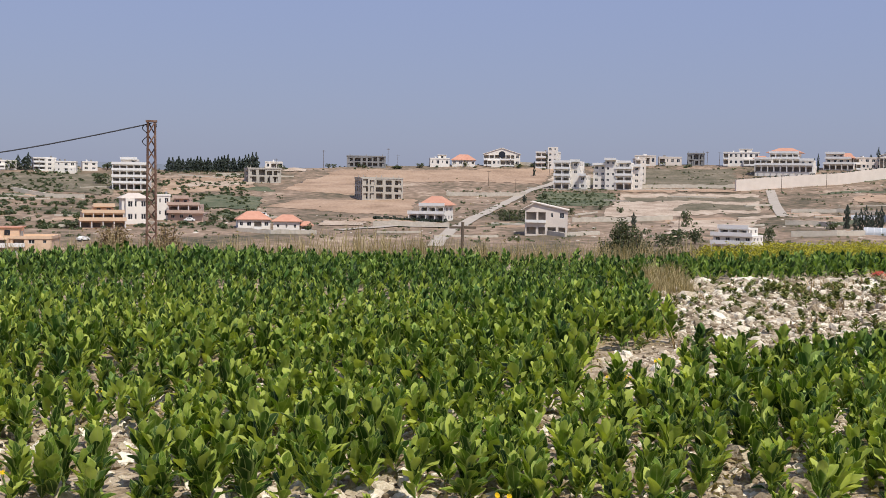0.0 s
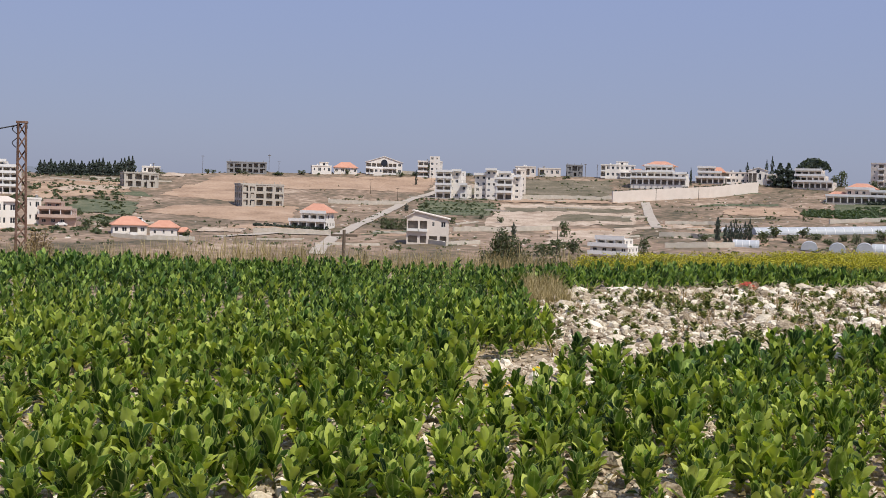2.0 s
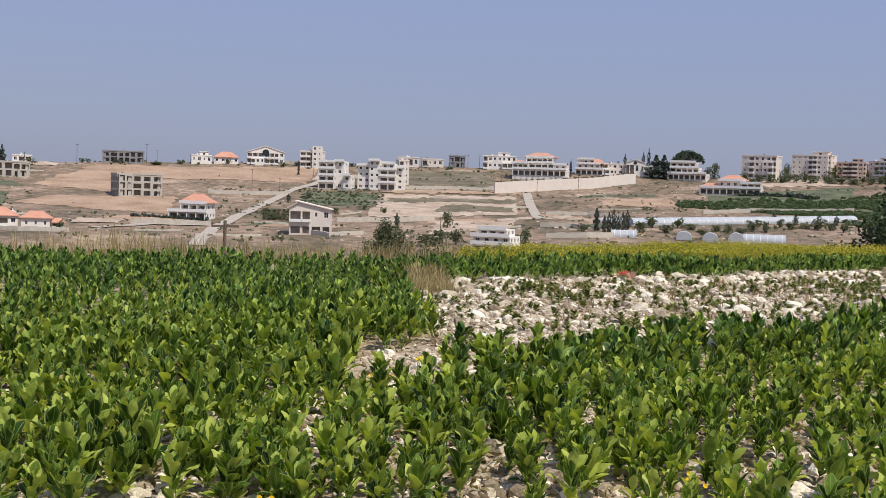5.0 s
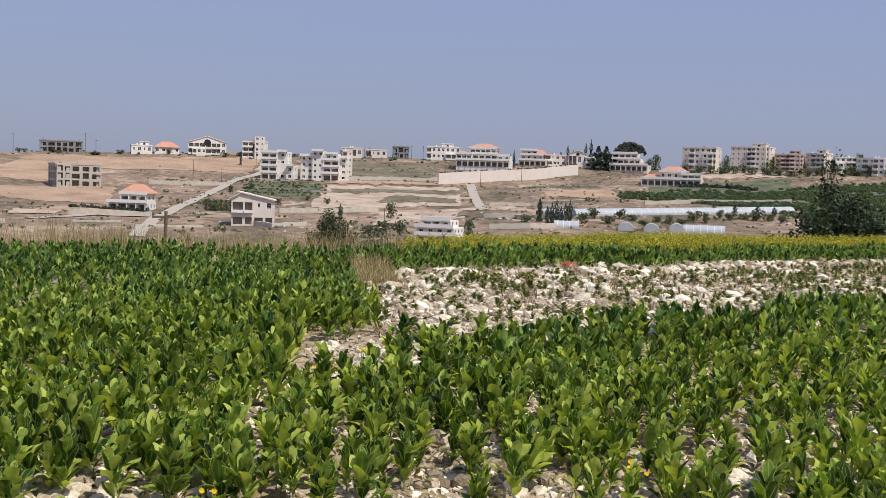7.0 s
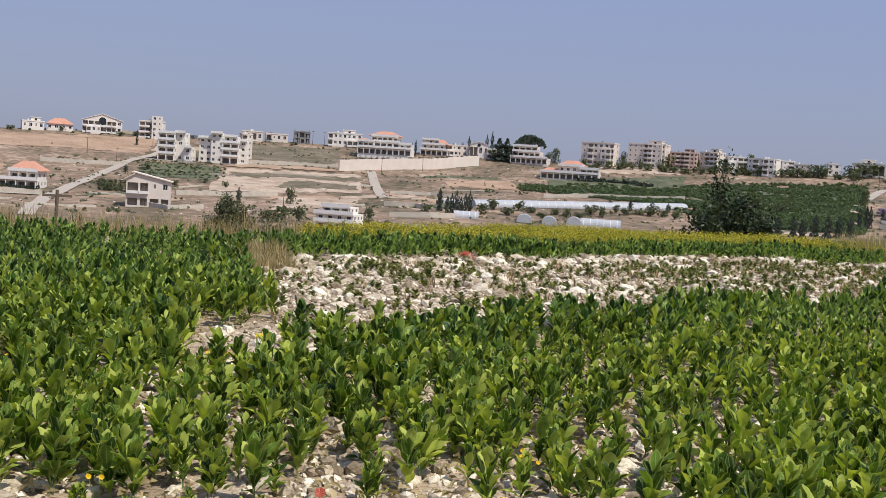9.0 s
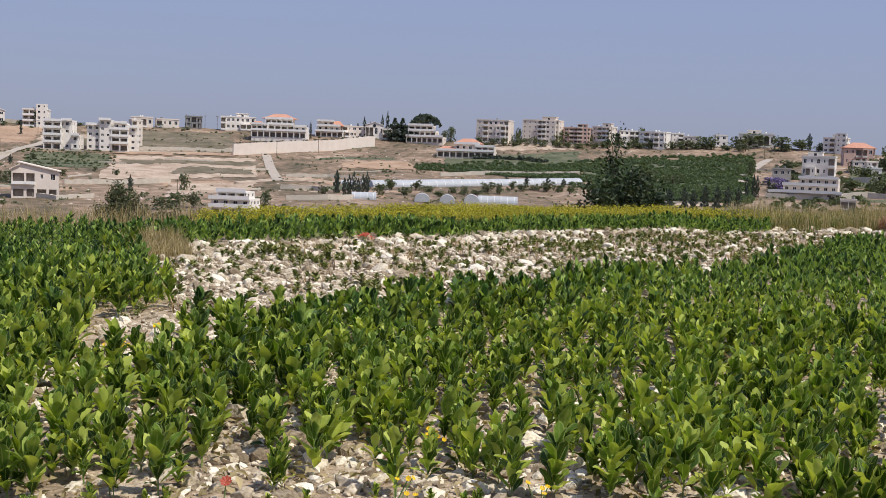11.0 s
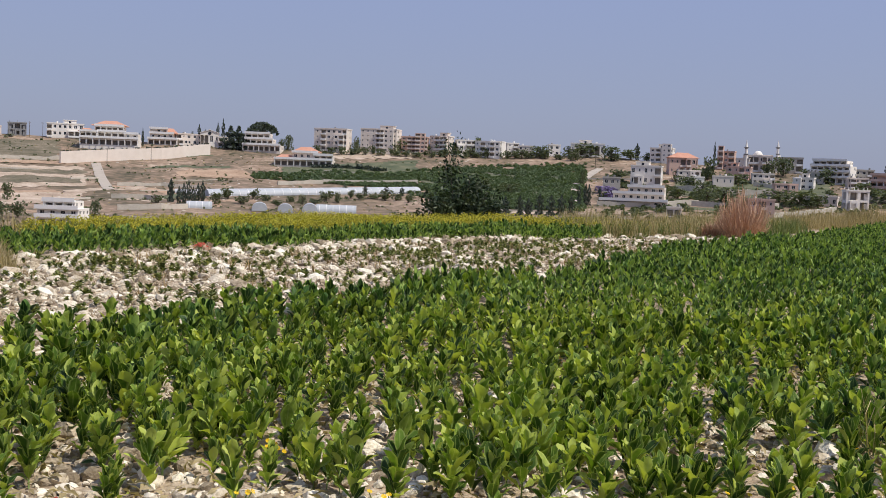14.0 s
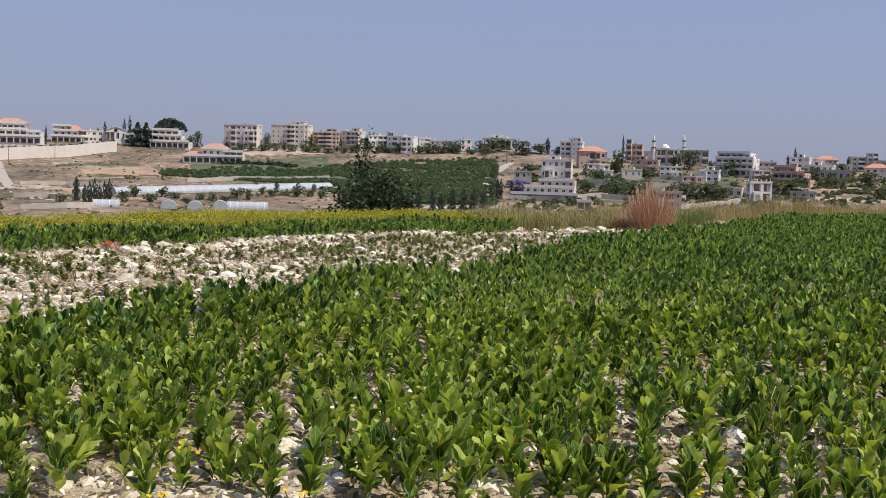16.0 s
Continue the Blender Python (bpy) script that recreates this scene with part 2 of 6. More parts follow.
def ground(x, y):
    r = math.hypot(x, y)
    b = math.degrees(math.atan2(x, y))
    if abs(b) > 75:
        return 0.0 if r < 60 else 0.0 + min(1.0, (r - 60) / 60) * noise.noise((x / 90, y / 90, 0)) * 3
    z = land(b, r)
    if r < brow(b):
        z += 0.035 * noise.noise((x * 0.9, y * 0.9, 3.0))
    elif r > 60:
        k = min(1.0, (r - 60) / 200)
        z += k * (0.9 * noise.noise((x / 35, y / 35, 1.0)) + 0.3 * noise.noise((x / 9, y / 9, 5.0)))
    return z


def build_ground():
    az = np.concatenate([np.arange(-180, -30, 6.0), np.arange(-30, 70, 0.5), np.arange(70, 180, 6.0)])
    rr = np.concatenate([np.arange(0.5, 24, 0.5), np.arange(24, 75, 1.5), np.arange(75, 360, 9), np.arange(360, 800, 5), [830, 880, 950, 1050, 1200, 1500, 2000, 2800, 4000]])
    verts = [(0, 0, 0)]
    for r in rr:
        for a in az:
            x, y = spot(a, r)
            verts.append((x, y, ground(x, y) if r < 2000 else -20.0))
    n, faces, idx = len(az), [], []
    for j in range(n):
        faces.append((0, 1 + (j + 1) % n, 1 + j))
        idx.append(0)
    for i in range(len(rr) - 1):
        for j in range(n):
            a, b = 1 + i * n + j, 1 + i * n + (j + 1) % n
            faces.append((a, b, b + n, a + n))
            idx.append(0 if rr[i] < brow(az[j]) else 1)
    tagged(new("ground", mesh("ground", verts, faces, [SOIL, HILL], idx, smooth=True)), "pale stony field soil running into dry scrub hillside", "ground", kind="structure")


build_ground()


def patch(name, corners, mat, label, lift=0.12, nu=56, nv=20):
    """A field of its own earth laid over the slope: four corners as (bearing, distance)."""
    (a0, r0), (a1, r1), (a2, r2), (a3, r3) = corners
    verts, faces = [], []
    for j in range(nv + 1):
        for i in range(nu + 1):
            u, v = i / nu, j / nv
            a = (a0 * (1 - u) + a1 * u) * (1 - v) + (a3 * (1 - u) + a2 * u) * v
            r = (r0 * (1 - u) + r1 * u) * (1 - v) + (r3 * (1 - u) + r2 * u) * v
            if i in (0, nu):
                a += 0.35 * noise.noise((r / 9, a, 2))
            if j in (0, nv):
                r += 6.0 * noise.noise((a * 2.3, r / 50, 7))
            x, y = spot(a, r)
            verts.append((x, y, ground(x, y) + lift))
    for j in range(nv):
        for i in range(nu):
            k = j * (nu + 1) + i
            faces.append((k, k + 1, k + nu + 2, k + nu + 1))
    tagged(new(name, mesh(name, verts, faces, mat, smooth=True)), label, "field", kind="structure")


def ribbon(name, points, width, mat, label, category, height=0.0, lift=0.35, kind="structure"):
    """A track (height 0) or a wall along a line of (bearing, distance)."""
    pts = []
    for (a0, r0), (a1, r1) in zip(points, points[1:]):
        steps = 14
        pts += [spot(a0 + (a1 - a0) * s / steps, r0 + (r1 - r0) * s / steps) for s in range(steps)]
    pts.append(spot(*points[-1]))
    verts, faces = [], []
    for i, (x, y) in enumerate(pts):
        p, q = pts[max(i - 1, 0)], pts[min(i + 1, len(pts) - 1)]
        d = Vector((q[0] - p[0], q[1] - p[1])).normalized()
        nx, ny = -d.y * width / 2, d.x * width / 2
        z = ground(x, y)
        if height:
            h = height * (1 + (0.25 if height < 4 else 0.0) * noise.noise((x / 4, y / 4, 0)))
            verts += [(x - nx, y - ny, z - 1), (x - nx, y - ny, z + h), (x + nx, y + ny, z + h), (x + nx, y + ny, z - 1)]
        else:
            verts += [(x - nx, y - ny, ground(x - nx, y - ny) + lift), (x + nx, y + ny, ground(x + nx, y + ny) + lift)]
    k = 4 if height else 2
    for i in range(len(pts) - 1):
        for s in range(k - 1):
            faces.append((i * k + s, i * k + s + 1, (i + 1) * k + s + 1, (i + 1) * k + s))
    if height:
        faces += [(0, 1, 2, 3), tuple(len(verts) - 1 - s for s in range(4))]
    ob = tagged(new(name, mesh(name, verts, faces, mat)), label, category, kind=kind)
    return ob


patch('ploughed_field', [(-9.12, 528), (-1.75, 491), (-1.47, 575), (-6.98, 565)], PLOUGHED, 'reddish-brown ploughed field on the slope', lift=0.12)
patch('ploughed_field', [(-8.13, 606), (-4.24, 587), (-4.24, 662), (-7.13, 660)], PLOUGHED, 'tan ploughed terrace with small saplings', lift=0.13)
patch('ploughed_field', [(-6.55, 656), (5.06, 654), (5.77, 726), (-5.41, 705)], PLOUGHED, 'wide tan ploughed field below the ridge', lift=0.14)
patch('ploughed_field', [(-14.16, 577), (-9.69, 617), (-9.56, 669), (-14.30, 646)], PLOUGHED, 'sandy field beside the pine wood', lift=0.16)
patch('pale_terrace', [(8.26, 505), (15.92, 535), (15.89, 620), (9.09, 609)], PALE, 'pale fallow terrace with faint furrows', lift=0.17)
patch('pale_terrace', [(11.40, 429), (15.54, 464), (15.93, 509), (11.67, 490)], PALE, 'bare pale yard behind a white house', lift=0.18)
patch('grass_terrace', [(5.07, 638), (14.66, 664), (14.63, 734), (10.47, 729)], OLIVE_SLOPE, 'dull olive grassy slope', lift=0.19)
patch('grass_terrace', [(4.51, 557), (8.40, 547), (8.81, 609), (5.07, 611)], GREENFIELD, 'dark green terrace with low shrubs', lift=0.20)
patch('ploughed_field', [(20.11, 596), (24.13, 596), (23.55, 631), (20.82, 625)], PLOUGHED, 'tan bare field on the slope', lift=0.22)
patch('grass_terrace', [(-21.80, 592), (-16.60, 574), (-16.60, 663), (-21.79, 667)], OLIVE_SLOPE, 'olive scrubby slope below ridge houses', lift=0.23)
patch('grass_terrace', [(25.55, 600), (32.40, 628), (32.35, 709), (25.52, 658)], GREENFIELD, 'green orchard terrace', lift=0.24)
patch('grass_terrace', [(34.61, 503), (39.92, 519), (40.08, 701), (31.96, 653)], GREENFIELD, 'green orchard slope', lift=0.25)
patch('pale_terrace', [(28.01, 707), (32.08, 714), (32.07, 747), (28.00, 736)], PALE, 'pale grassy field below apartment blocks', lift=0.26)
patch('grass_terrace', [(9.24, 578), (15.77, 591), (15.89, 607), (9.38, 596)], OLIVE_SLOPE, 'narrow olive strip between pale terraces', lift=0.28)
patch('grass_terrace', [(11.51, 537), (15.64, 547), (15.77, 571), (12.20, 567)], OLIVE_SLOPE, 'olive strip with faint furrow lines', lift=0.29)
patch('ploughed_field', [(8.52, 614), (14.67, 628), (14.94, 641), (9.94, 634)], PLOUGHED, 'brown bare strip below a wall', lift=0.30)
patch('pale_terrace', [(-6.53, 445), (-4.22, 443), (-3.93, 459), (-6.25, 462)], PALE, 'pale bare ground below the ploughed field', lift=0.31)
patch('pale_terrace', [(-13.06, 617), (-9.69, 627), (-9.55, 643), (-12.92, 638)], PALE, 'pale sandy strip on the slope', lift=0.32)
patch('pale_terrace', [(-11.39, 693), (-7.13, 692), (-6.99, 710), (-11.11, 706)], PALE, 'pale stony ground on the ridge', lift=0.34)
patch('grass_terrace', [(-12.78, 526), (-9.54, 511), (-9.41, 569), (-11.94, 577)], GREENFIELD, 'green scrubby slope beside houses', lift=0.35)
patch('grass_terrace', [(45.40, 590), (52.99, 586), (52.94, 676), (45.66, 657)], GREENFIELD, 'green gardens below the town', lift=0.36)
ribbon('track', [(16.37, 640), (16.56, 590), (17.00, 519)], 5, TRACK, 'pale unpaved track climbing to the mansion', 'track', height=0)
ribbon('track', [(5.78, 665), (4.20, 610), (2.77, 538), (0.45, 428), (-0.41, 362)], 5, TRACK, 'pale dirt track running down the slope', 'track', height=0)
ribbon('track', [(41.74, 706), (41.18, 667), (40.24, 611), (40.84, 543)], 5, TRACK, 'pale track between orchard and houses', 'track', height=0)
ribbon('track', [(-5.37, 420), (-2.47, 440), (0.45, 438)], 5, TRACK, 'pale lane below the villa', 'track', height=0)
ribbon('retaining_wall', [(14.71, 635), (17.18, 654), (19.50, 671), (21.85, 702)], 1, WALLS["cream"], 'long cream retaining wall under the mansion', 'wall', height=6.5)
ribbon('field_wall', [(6.61, 478), (9.13, 485), (11.66, 498)], 1, FIELDSTONE, 'pale stone wall along a terrace', 'wall', height=2)
ribbon('field_wall', [(9.79, 639), (12.46, 646), (14.93, 652)], 1, FIELDSTONE, 'pale stone wall along a terrace', 'wall', height=2)
ribbon('field_wall', [(-3.64, 443), (-1.45, 441), (0.30, 438)], 1, FIELDSTONE, 'pale stone wall beside the villa hedge', 'wall', height=2)
ribbon('field_wall', [(0.13, 593), (2.17, 593), (4.21, 596)], 1, FIELDSTONE, 'rough stone wall below the tan field', 'wall', height=2)
ribbon('field_wall', [(-17.93, 554), (-19.76, 562), (-21.29, 581)], 1, FIELDSTONE, 'rough stone wall on the scrub slope', 'wall', height=2)
ribbon('field_wall', [(17.14, 489), (18.73, 487), (19.51, 481)], 1, FIELDSTONE, 'pale terrace wall', 'wall', height=2)
ribbon('field_wall', [(17.43, 435), (19.53, 436), (20.81, 445)], 1, FIELDSTONE, 'pale terrace wall', 'wall', height=2)
ribbon('field_wall', [(17.39, 538), (19.49, 542), (21.54, 539)], 1, FIELDSTONE, 'pale terrace wall', 'wall', height=1.5)
ribbon('field_wall', [(4.24, 423), (6.28, 405), (8.00, 414)], 1, FIELDSTONE, 'low wall below the cream house', 'wall', height=1.5)
ribbon('field_wall', [(-10.53, 410), (-8.83, 401), (-6.53, 400)], 1, FIELDSTONE, 'low garden wall below bungalows', 'wall', height=1.5)
ribbon('field_wall', [(3.31, 742), (5.62, 734), (6.20, 727)], 1, FIELDSTONE, 'pale wall on the ridge', 'wall', height=2)
ribbon('field_wall', [(25.28, 573), (28.62, 589), (32.41, 602)], 1, FIELDSTONE, 'pale stone wall behind the greenhouse', 'wall', height=2)
ribbon('field_wall', [(31.80, 749), (33.65, 743), (36.67, 756)], 1, FIELDSTONE, 'pale stone wall below apartment blocks', 'wall', height=2.5)
ribbon('field_wall', [(41.66, 535), (44.56, 535), (46.71, 549)], 1, FIELDSTONE, 'pale stone wall below the cream block', 'wall', height=2.5)
ribbon('field_wall', [(49.98, 506), (51.92, 528), (53.28, 548)], 1, FIELDSTONE, 'pale stone bank at valley edge', 'wall', height=2.5)
ribbon('field_wall', [(45.6, 612), (48.2, 604), (50.9, 612)], 1, FIELDSTONE, 'long pale terrace wall below the town', 'wall', height=3)
ribbon('field_wall', [(50.8, 584), (53.6, 590), (56.2, 604)], 1, FIELDSTONE, 'long pale terrace wall below the town', 'wall', height=3)
ribbon('field_wall', [(46.4, 545), (48.9, 540), (50.6, 552)], 1, FIELDSTONE, 'long pale terrace wall below the town', 'wall', height=2.5)
ribbon('field_wall', [(49.36, 646), (50.76, 639), (51.86, 642)], 1, FIELDSTONE, 'pale stone wall in the town gardens', 'wall', height=2.5)
srng = random.Random(17)
STRIPS = [(PALE, "pale_terrace", "narrow pale fallow terrace"), (PLOUGHED, "ploughed_field", "narrow tan ploughed terrace"), (GREENFIELD, "grass_terrace", "narrow dull green terrace")]
for i in range(70):
    a, r = srng.uniform(-23, 61), srng.uniform(395, 690)
    if (-9.5 < a < 5.5 and 480 < r < 735) or (7 < a < 16.5 and 495 < r < 630) or (24 < a < 41 and r > 480):
        continue
    w, d = srng.uniform(0.7, 2.2), srng.uniform(6, 20)
    sk = srng.uniform(-12, 12)
    mat, nm, lb = srng.choice(STRIPS)
    patch(nm, [(a - w, r - sk), (a + w, r + sk), (a + w * 0.9, r + d + sk), (a - w * 0.8, r + d - sk)], mat, lb, lift=0.05 + 0.0006 * i, nu=24, nv=8)
for i in range(46):
    a, r, w, sk = srng.uniform(-23, 60), srng.uniform(385, 690), srng.uniform(0.5, 1.8), srng.uniform(-7, 7)
    if -9 < a < 5.5 and 480 < r < 735:
        continue
    ribbon("field_wall", [(a - w, r - sk), (a, r), (a + w, r + sk)], 0.8, FIELDSTONE, "low rough stone wall along a terrace edge", "wall", height=srng.uniform(0.4, 1.0))


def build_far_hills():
    """The hills beyond the ridge, with the haze put into their colour."""
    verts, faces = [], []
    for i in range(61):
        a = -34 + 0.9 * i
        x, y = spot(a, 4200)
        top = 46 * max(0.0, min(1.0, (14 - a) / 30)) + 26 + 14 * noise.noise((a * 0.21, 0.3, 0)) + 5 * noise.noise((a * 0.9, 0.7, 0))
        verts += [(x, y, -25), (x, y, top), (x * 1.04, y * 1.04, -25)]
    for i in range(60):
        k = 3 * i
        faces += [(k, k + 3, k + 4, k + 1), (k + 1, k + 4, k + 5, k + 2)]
    tagged(new("backdrop", mesh("backdrop", verts, faces, DISTANCE, smooth=True)), "far hills behind the ridge, tinted blue-grey by painted haze", "hills", kind="structure")


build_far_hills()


# ---- the tobacco ----
def leaf_grid(length, width, rows, droop, fold, wave=1.0):
    """One leaf blade from its base along +y: a broad oval with waved rims, folded along the midrib, arching over."""
    v, f = [], []
    for i in range(rows + 1):
        u = 1 - (1 - i / rows) ** (1.35 if rows > 3 else 1.15)
        w = width * (max(0.12, math.sin(math.pi * u ** 1.25) ** 0.7) if i < rows else 0.14) / 2
        y, z = length * u * (1 - 0.12 * droop * u), -droop * length * 0.42 * u * u
        rip = 0.42 * w * math.sin(8 * u * wave + 5 * wave)
        v += [(-w, y, z + fold * w + rip), (0.1 * w * math.sin(4 * u + wave), y, z), (w, y, z + fold * w - rip)]
    for i in range(rows):
        k = 3 * i
        f += [(k, k + 1, k + 4, k + 3), (k + 1, k + 2, k + 5, k + 4)]
    return np.array(v), f


def leaf_layout(rng, tall, most=16):
    """Where the leaves of one plant sit: base height, turn, rise, size, droop."""
    out, count = [], rng.randint(most - 4, most)
    for i in range(count):
        u = i / (count - 1)
        z = tall * (0.12 + 0.6 * u)
        turn = 137.5 * i + rng.uniform(-30, 30)
        up = 52 + 26 * u ** 0.9 + rng.uniform(-17, 15)
        size = tall * (0.33 + 0.09 * math.sin(math.pi * u) - 0.07 * u) * rng.uniform(0.7, 1.2)
        out.append((z, turn, up, size, rng.uniform(0.1, 1.0) * (1.15 - u)))
    return out


def leaf_matrix(z, turn, up):
    return pose(0, 0, z, 0, 0, turn) @ pose(0, 0.008, 0, up)


LEAVES = {}
for kind, (rows, droop, fold) in {"flat": (7, 0.25, 0.3), "arch": (7, 0.95, 0.25), "cup": (7, 0.5, 0.7)}.items():
    v, f = leaf_grid(1.0, 0.5, rows, droop, fold, {"flat": 1.0, "arch": 1.3, "cup": 0.8}[kind])
    LEAVES[kind] = mesh("leaf", v, f, LEAF, smooth=True)
    LEAVES[kind].attributes.new("across", "FLOAT", "POINT").data.foreach_set("value", np.tile([1.0, 0.0, 1.0], len(v) // 3).astype(np.float32))


def tobacco_plant(rng, tall):
    """One plant with its stem and every leaf a part."""
    root = new("tobacco_plant")
    root.empty_display_size = 0.1
    bm = bmesh.new()
    bmesh.ops.create_cone(bm, segments=6, radius1=0.011, radius2=0.005, depth=tall * 0.7, cap_ends=True, matrix=pose(0, 0, tall * 0.35 - 0.02))
    part("stem", bm, STEM, root, "pale green stem")
    for z, turn, up, size, droop in leaf_layout(rng, tall, 21):
        me = LEAVES["arch" if droop > 0.6 else "cup" if droop > 0.35 else "flat"]
        ob = child("leaf", me, root)
        ob.matrix_basis = leaf_matrix(z, turn, up) @ Matrix.Diagonal((size, size, size, 1))
    return root


rng = random.Random(11)
left_side = table([(9.9, 7.6), (10.4, 7.8), (11.2, 8.3), (11.9, 11.6), (12.6, 11.9), (17.4, 10.5), (22.7, 9.0), (26, 8.5)])
near_side = table([(12.4, 9.6), (15, 9.9), (20, 10.9), (23, 11.6), (30, 13.6), (34, 15.2), (38, 17.2), (41, 18.2), (44, 23), (47, 28.5), (50, 33), (52, 37.5), (54, 47), (56, 57), (60, 65), (66, 66)])
stone_far = table([(8, 19.5), (11, 20.0), (17, 21.0), (21, 22.7), (26, 23.8), (30, 26.8), (37, 31.2), (40, 31.0), (46, 35.4), (50, 39)])


def planted(b, r):
    """Whether tobacco grows at this place."""
    if b > 63 or r > brow(b) - 0.4:
        return False
    if r < 9.5:
        return not (7.4 < b < 14.0 and r > 8.7)
    if b < left_side(r):
        return r < 23.2
    if r < near_side(b) and b > 12.3:
        return b < 49 or r < brow(b) - 5
    if stone_far(b) < r < stone_far(b) + 3.4 and b < 42:
        return True
    return False


spots = []
step = 0.19
for iy in range(int(66 / step)):
    for ix in range(-58, int(60 / step)):
        x = (ix + 0.5 * (iy % 2)) * step * 1.12 + 0.25 * math.sin(iy * 1.7) * step + rng.uniform(-0.1, 0.1)
        y = iy * step * 1.05 + rng.uniform(-0.1, 0.1)
        r, b = math.hypot(x, y), math.degrees(math.atan2(x, y))
        if r < 4.4 or b < -24 or b > 63 or not planted(b, r):
            continue
        keep = 1.0 if r < 15 else 0.85
        if r < 8.5:
            keep = 0.8 + 0.2 * max(0.0, min(1.0, (r - 5.6) / 1.6))
            keep *= 1.0 + 0.7 * noise.noise((x * 0.7, y * 0.7, 9.0)) + ((0.12 if r > 6.0 else 0.0) if b < 14 else -0.18 if r < 7.0 else -0.04)
        else:
            keep *= 0.95 + 0.35 * noise.noise((x * 0.5, y * 0.5, 9.0))
        if rng.random() > keep:
            continue
        spots.append((r, b, x, y))
for _ in range(200):
    b, r = rng.uniform(-23, 62), math.sqrt(rng.uniform(4.5 ** 2, 8.0 ** 2))
    x, y = spot(b, r)
    if planted(b, r) and noise.noise((x * 0.7, y * 0.7, 9.0)) > (-0.25 if b < 14 else 0.0):
        spots.append((r, b, x, y))
spots.sort()
protos = [tobacco_plant(rng, 0.40) for _ in range(7)]
for i, p in enumerate(protos):
    tagged(p, "leafy green tobacco plant growing in stony soil", "tobacco plant", "tobacco plants of the field")
NEAR = 128


def plant_size(x, y):
    return (0.88 + 0.34 * noise.noise((x * 0.35, y * 0.35, 4.0))) * rng.uniform(0.68, 1.22)


for i, (r, b, x, y) in enumerate(spots[:NEAR]):
    s = plant_size(x, y) * (0.72 if r < 6.2 else 0.88) * (0.84 if b > 14 else 1.0)
    m = pose(x, y, ground(x, y), rng.uniform(-6, 6), rng.uniform(-6, 6), rng.uniform(0, 360)) @ Matrix.Scale(s, 4)
    if i < len(protos):
        protos[i].matrix_basis = m
    else:
        copy_thing(protos[i % len(protos)], m)
lone = copy_thing(protos[3], pose(*spot(13.2, 10.0), ground(*spot(13.2, 10.0)), 0, 0, 40) @ Matrix.Scale(1.75, 4))
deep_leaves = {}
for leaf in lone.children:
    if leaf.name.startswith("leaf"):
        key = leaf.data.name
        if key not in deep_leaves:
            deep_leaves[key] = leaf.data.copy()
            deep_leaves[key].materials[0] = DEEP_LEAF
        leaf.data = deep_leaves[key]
tagged(lone, "tall dark green tobacco plant standing alone by bare path", "tobacco plant")


def joined(name, places, shapes, mats, label, category, smooth=True):
    """One mesh out of many small pieces: places as (matrix, shape), shapes as (verts, faces, material indices)."""
    V, F, I, n = [], [], [], 0
    for m, k in places:
        v, f, idx = shapes[k]
        a = np.array(m)
        V.append(v @ a[:3, :3].T + a[:3, 3])
        F.append((f + n) if isinstance(f, np.ndarray) else [tuple(c + n for c in q) for q in f])
        I.append(idx)
        n += len(v)
    V = np.concatenate(V)
    fl = np.concatenate(F)
    me = bpy.data.meshes.new(name)
    sides = fl.shape[1]
    me.vertices.add(len(V))
    me.vertices.foreach_set("co", V.astype(np.float32).ravel())
    me.loops.add(fl.size)
    me.loops.foreach_set("vertex_index", fl.astype(np.int32).ravel())
    me.polygons.add(len(fl))
    me.polygons.foreach_set("loop_start", np.arange(0, fl.size, sides, dtype=np.int32))
    me.polygons.foreach_set("material_index", np.concatenate(I).astype(np.int32))
    me.polygons.foreach_set("use_smooth", np.full(len(fl), smooth))
    for m in mats:
        me.materials.append(m)
    me.update(calc_edges=True)
    return tagged(new(name, me), label, category, kind="stuff")


def plant_shape(rows, tall):
    V, F, n = [], [], 0
    for z, turn, up, size, droop in leaf_layout(rng, tall, 20 if rows > 2 else 16):
        v, f = leaf_grid(size, size * 0.5, rows, droop, rng.uniform(0.2, 0.65), rng.uniform(0.7, 1.4))
        m = np.array(leaf_matrix(z, turn, up))
        V.append(v @ m[:3, :3].T + m[:3, 3])
        F += [tuple(c + n for c in q) for q in f]
        n += len(v)
    w = 0.006
    V.append(np.array([(-w, 0, -0.02), (w, 0, -0.02), (w, 0, tall * 0.6), (-w, 0, tall * 0.6)]))
    F.append((n, n + 1, n + 2, n + 3))
    idx = [0] * (len(F) - 1) + [1]
    return np.concatenate(V), np.array(F), np.array(idx)


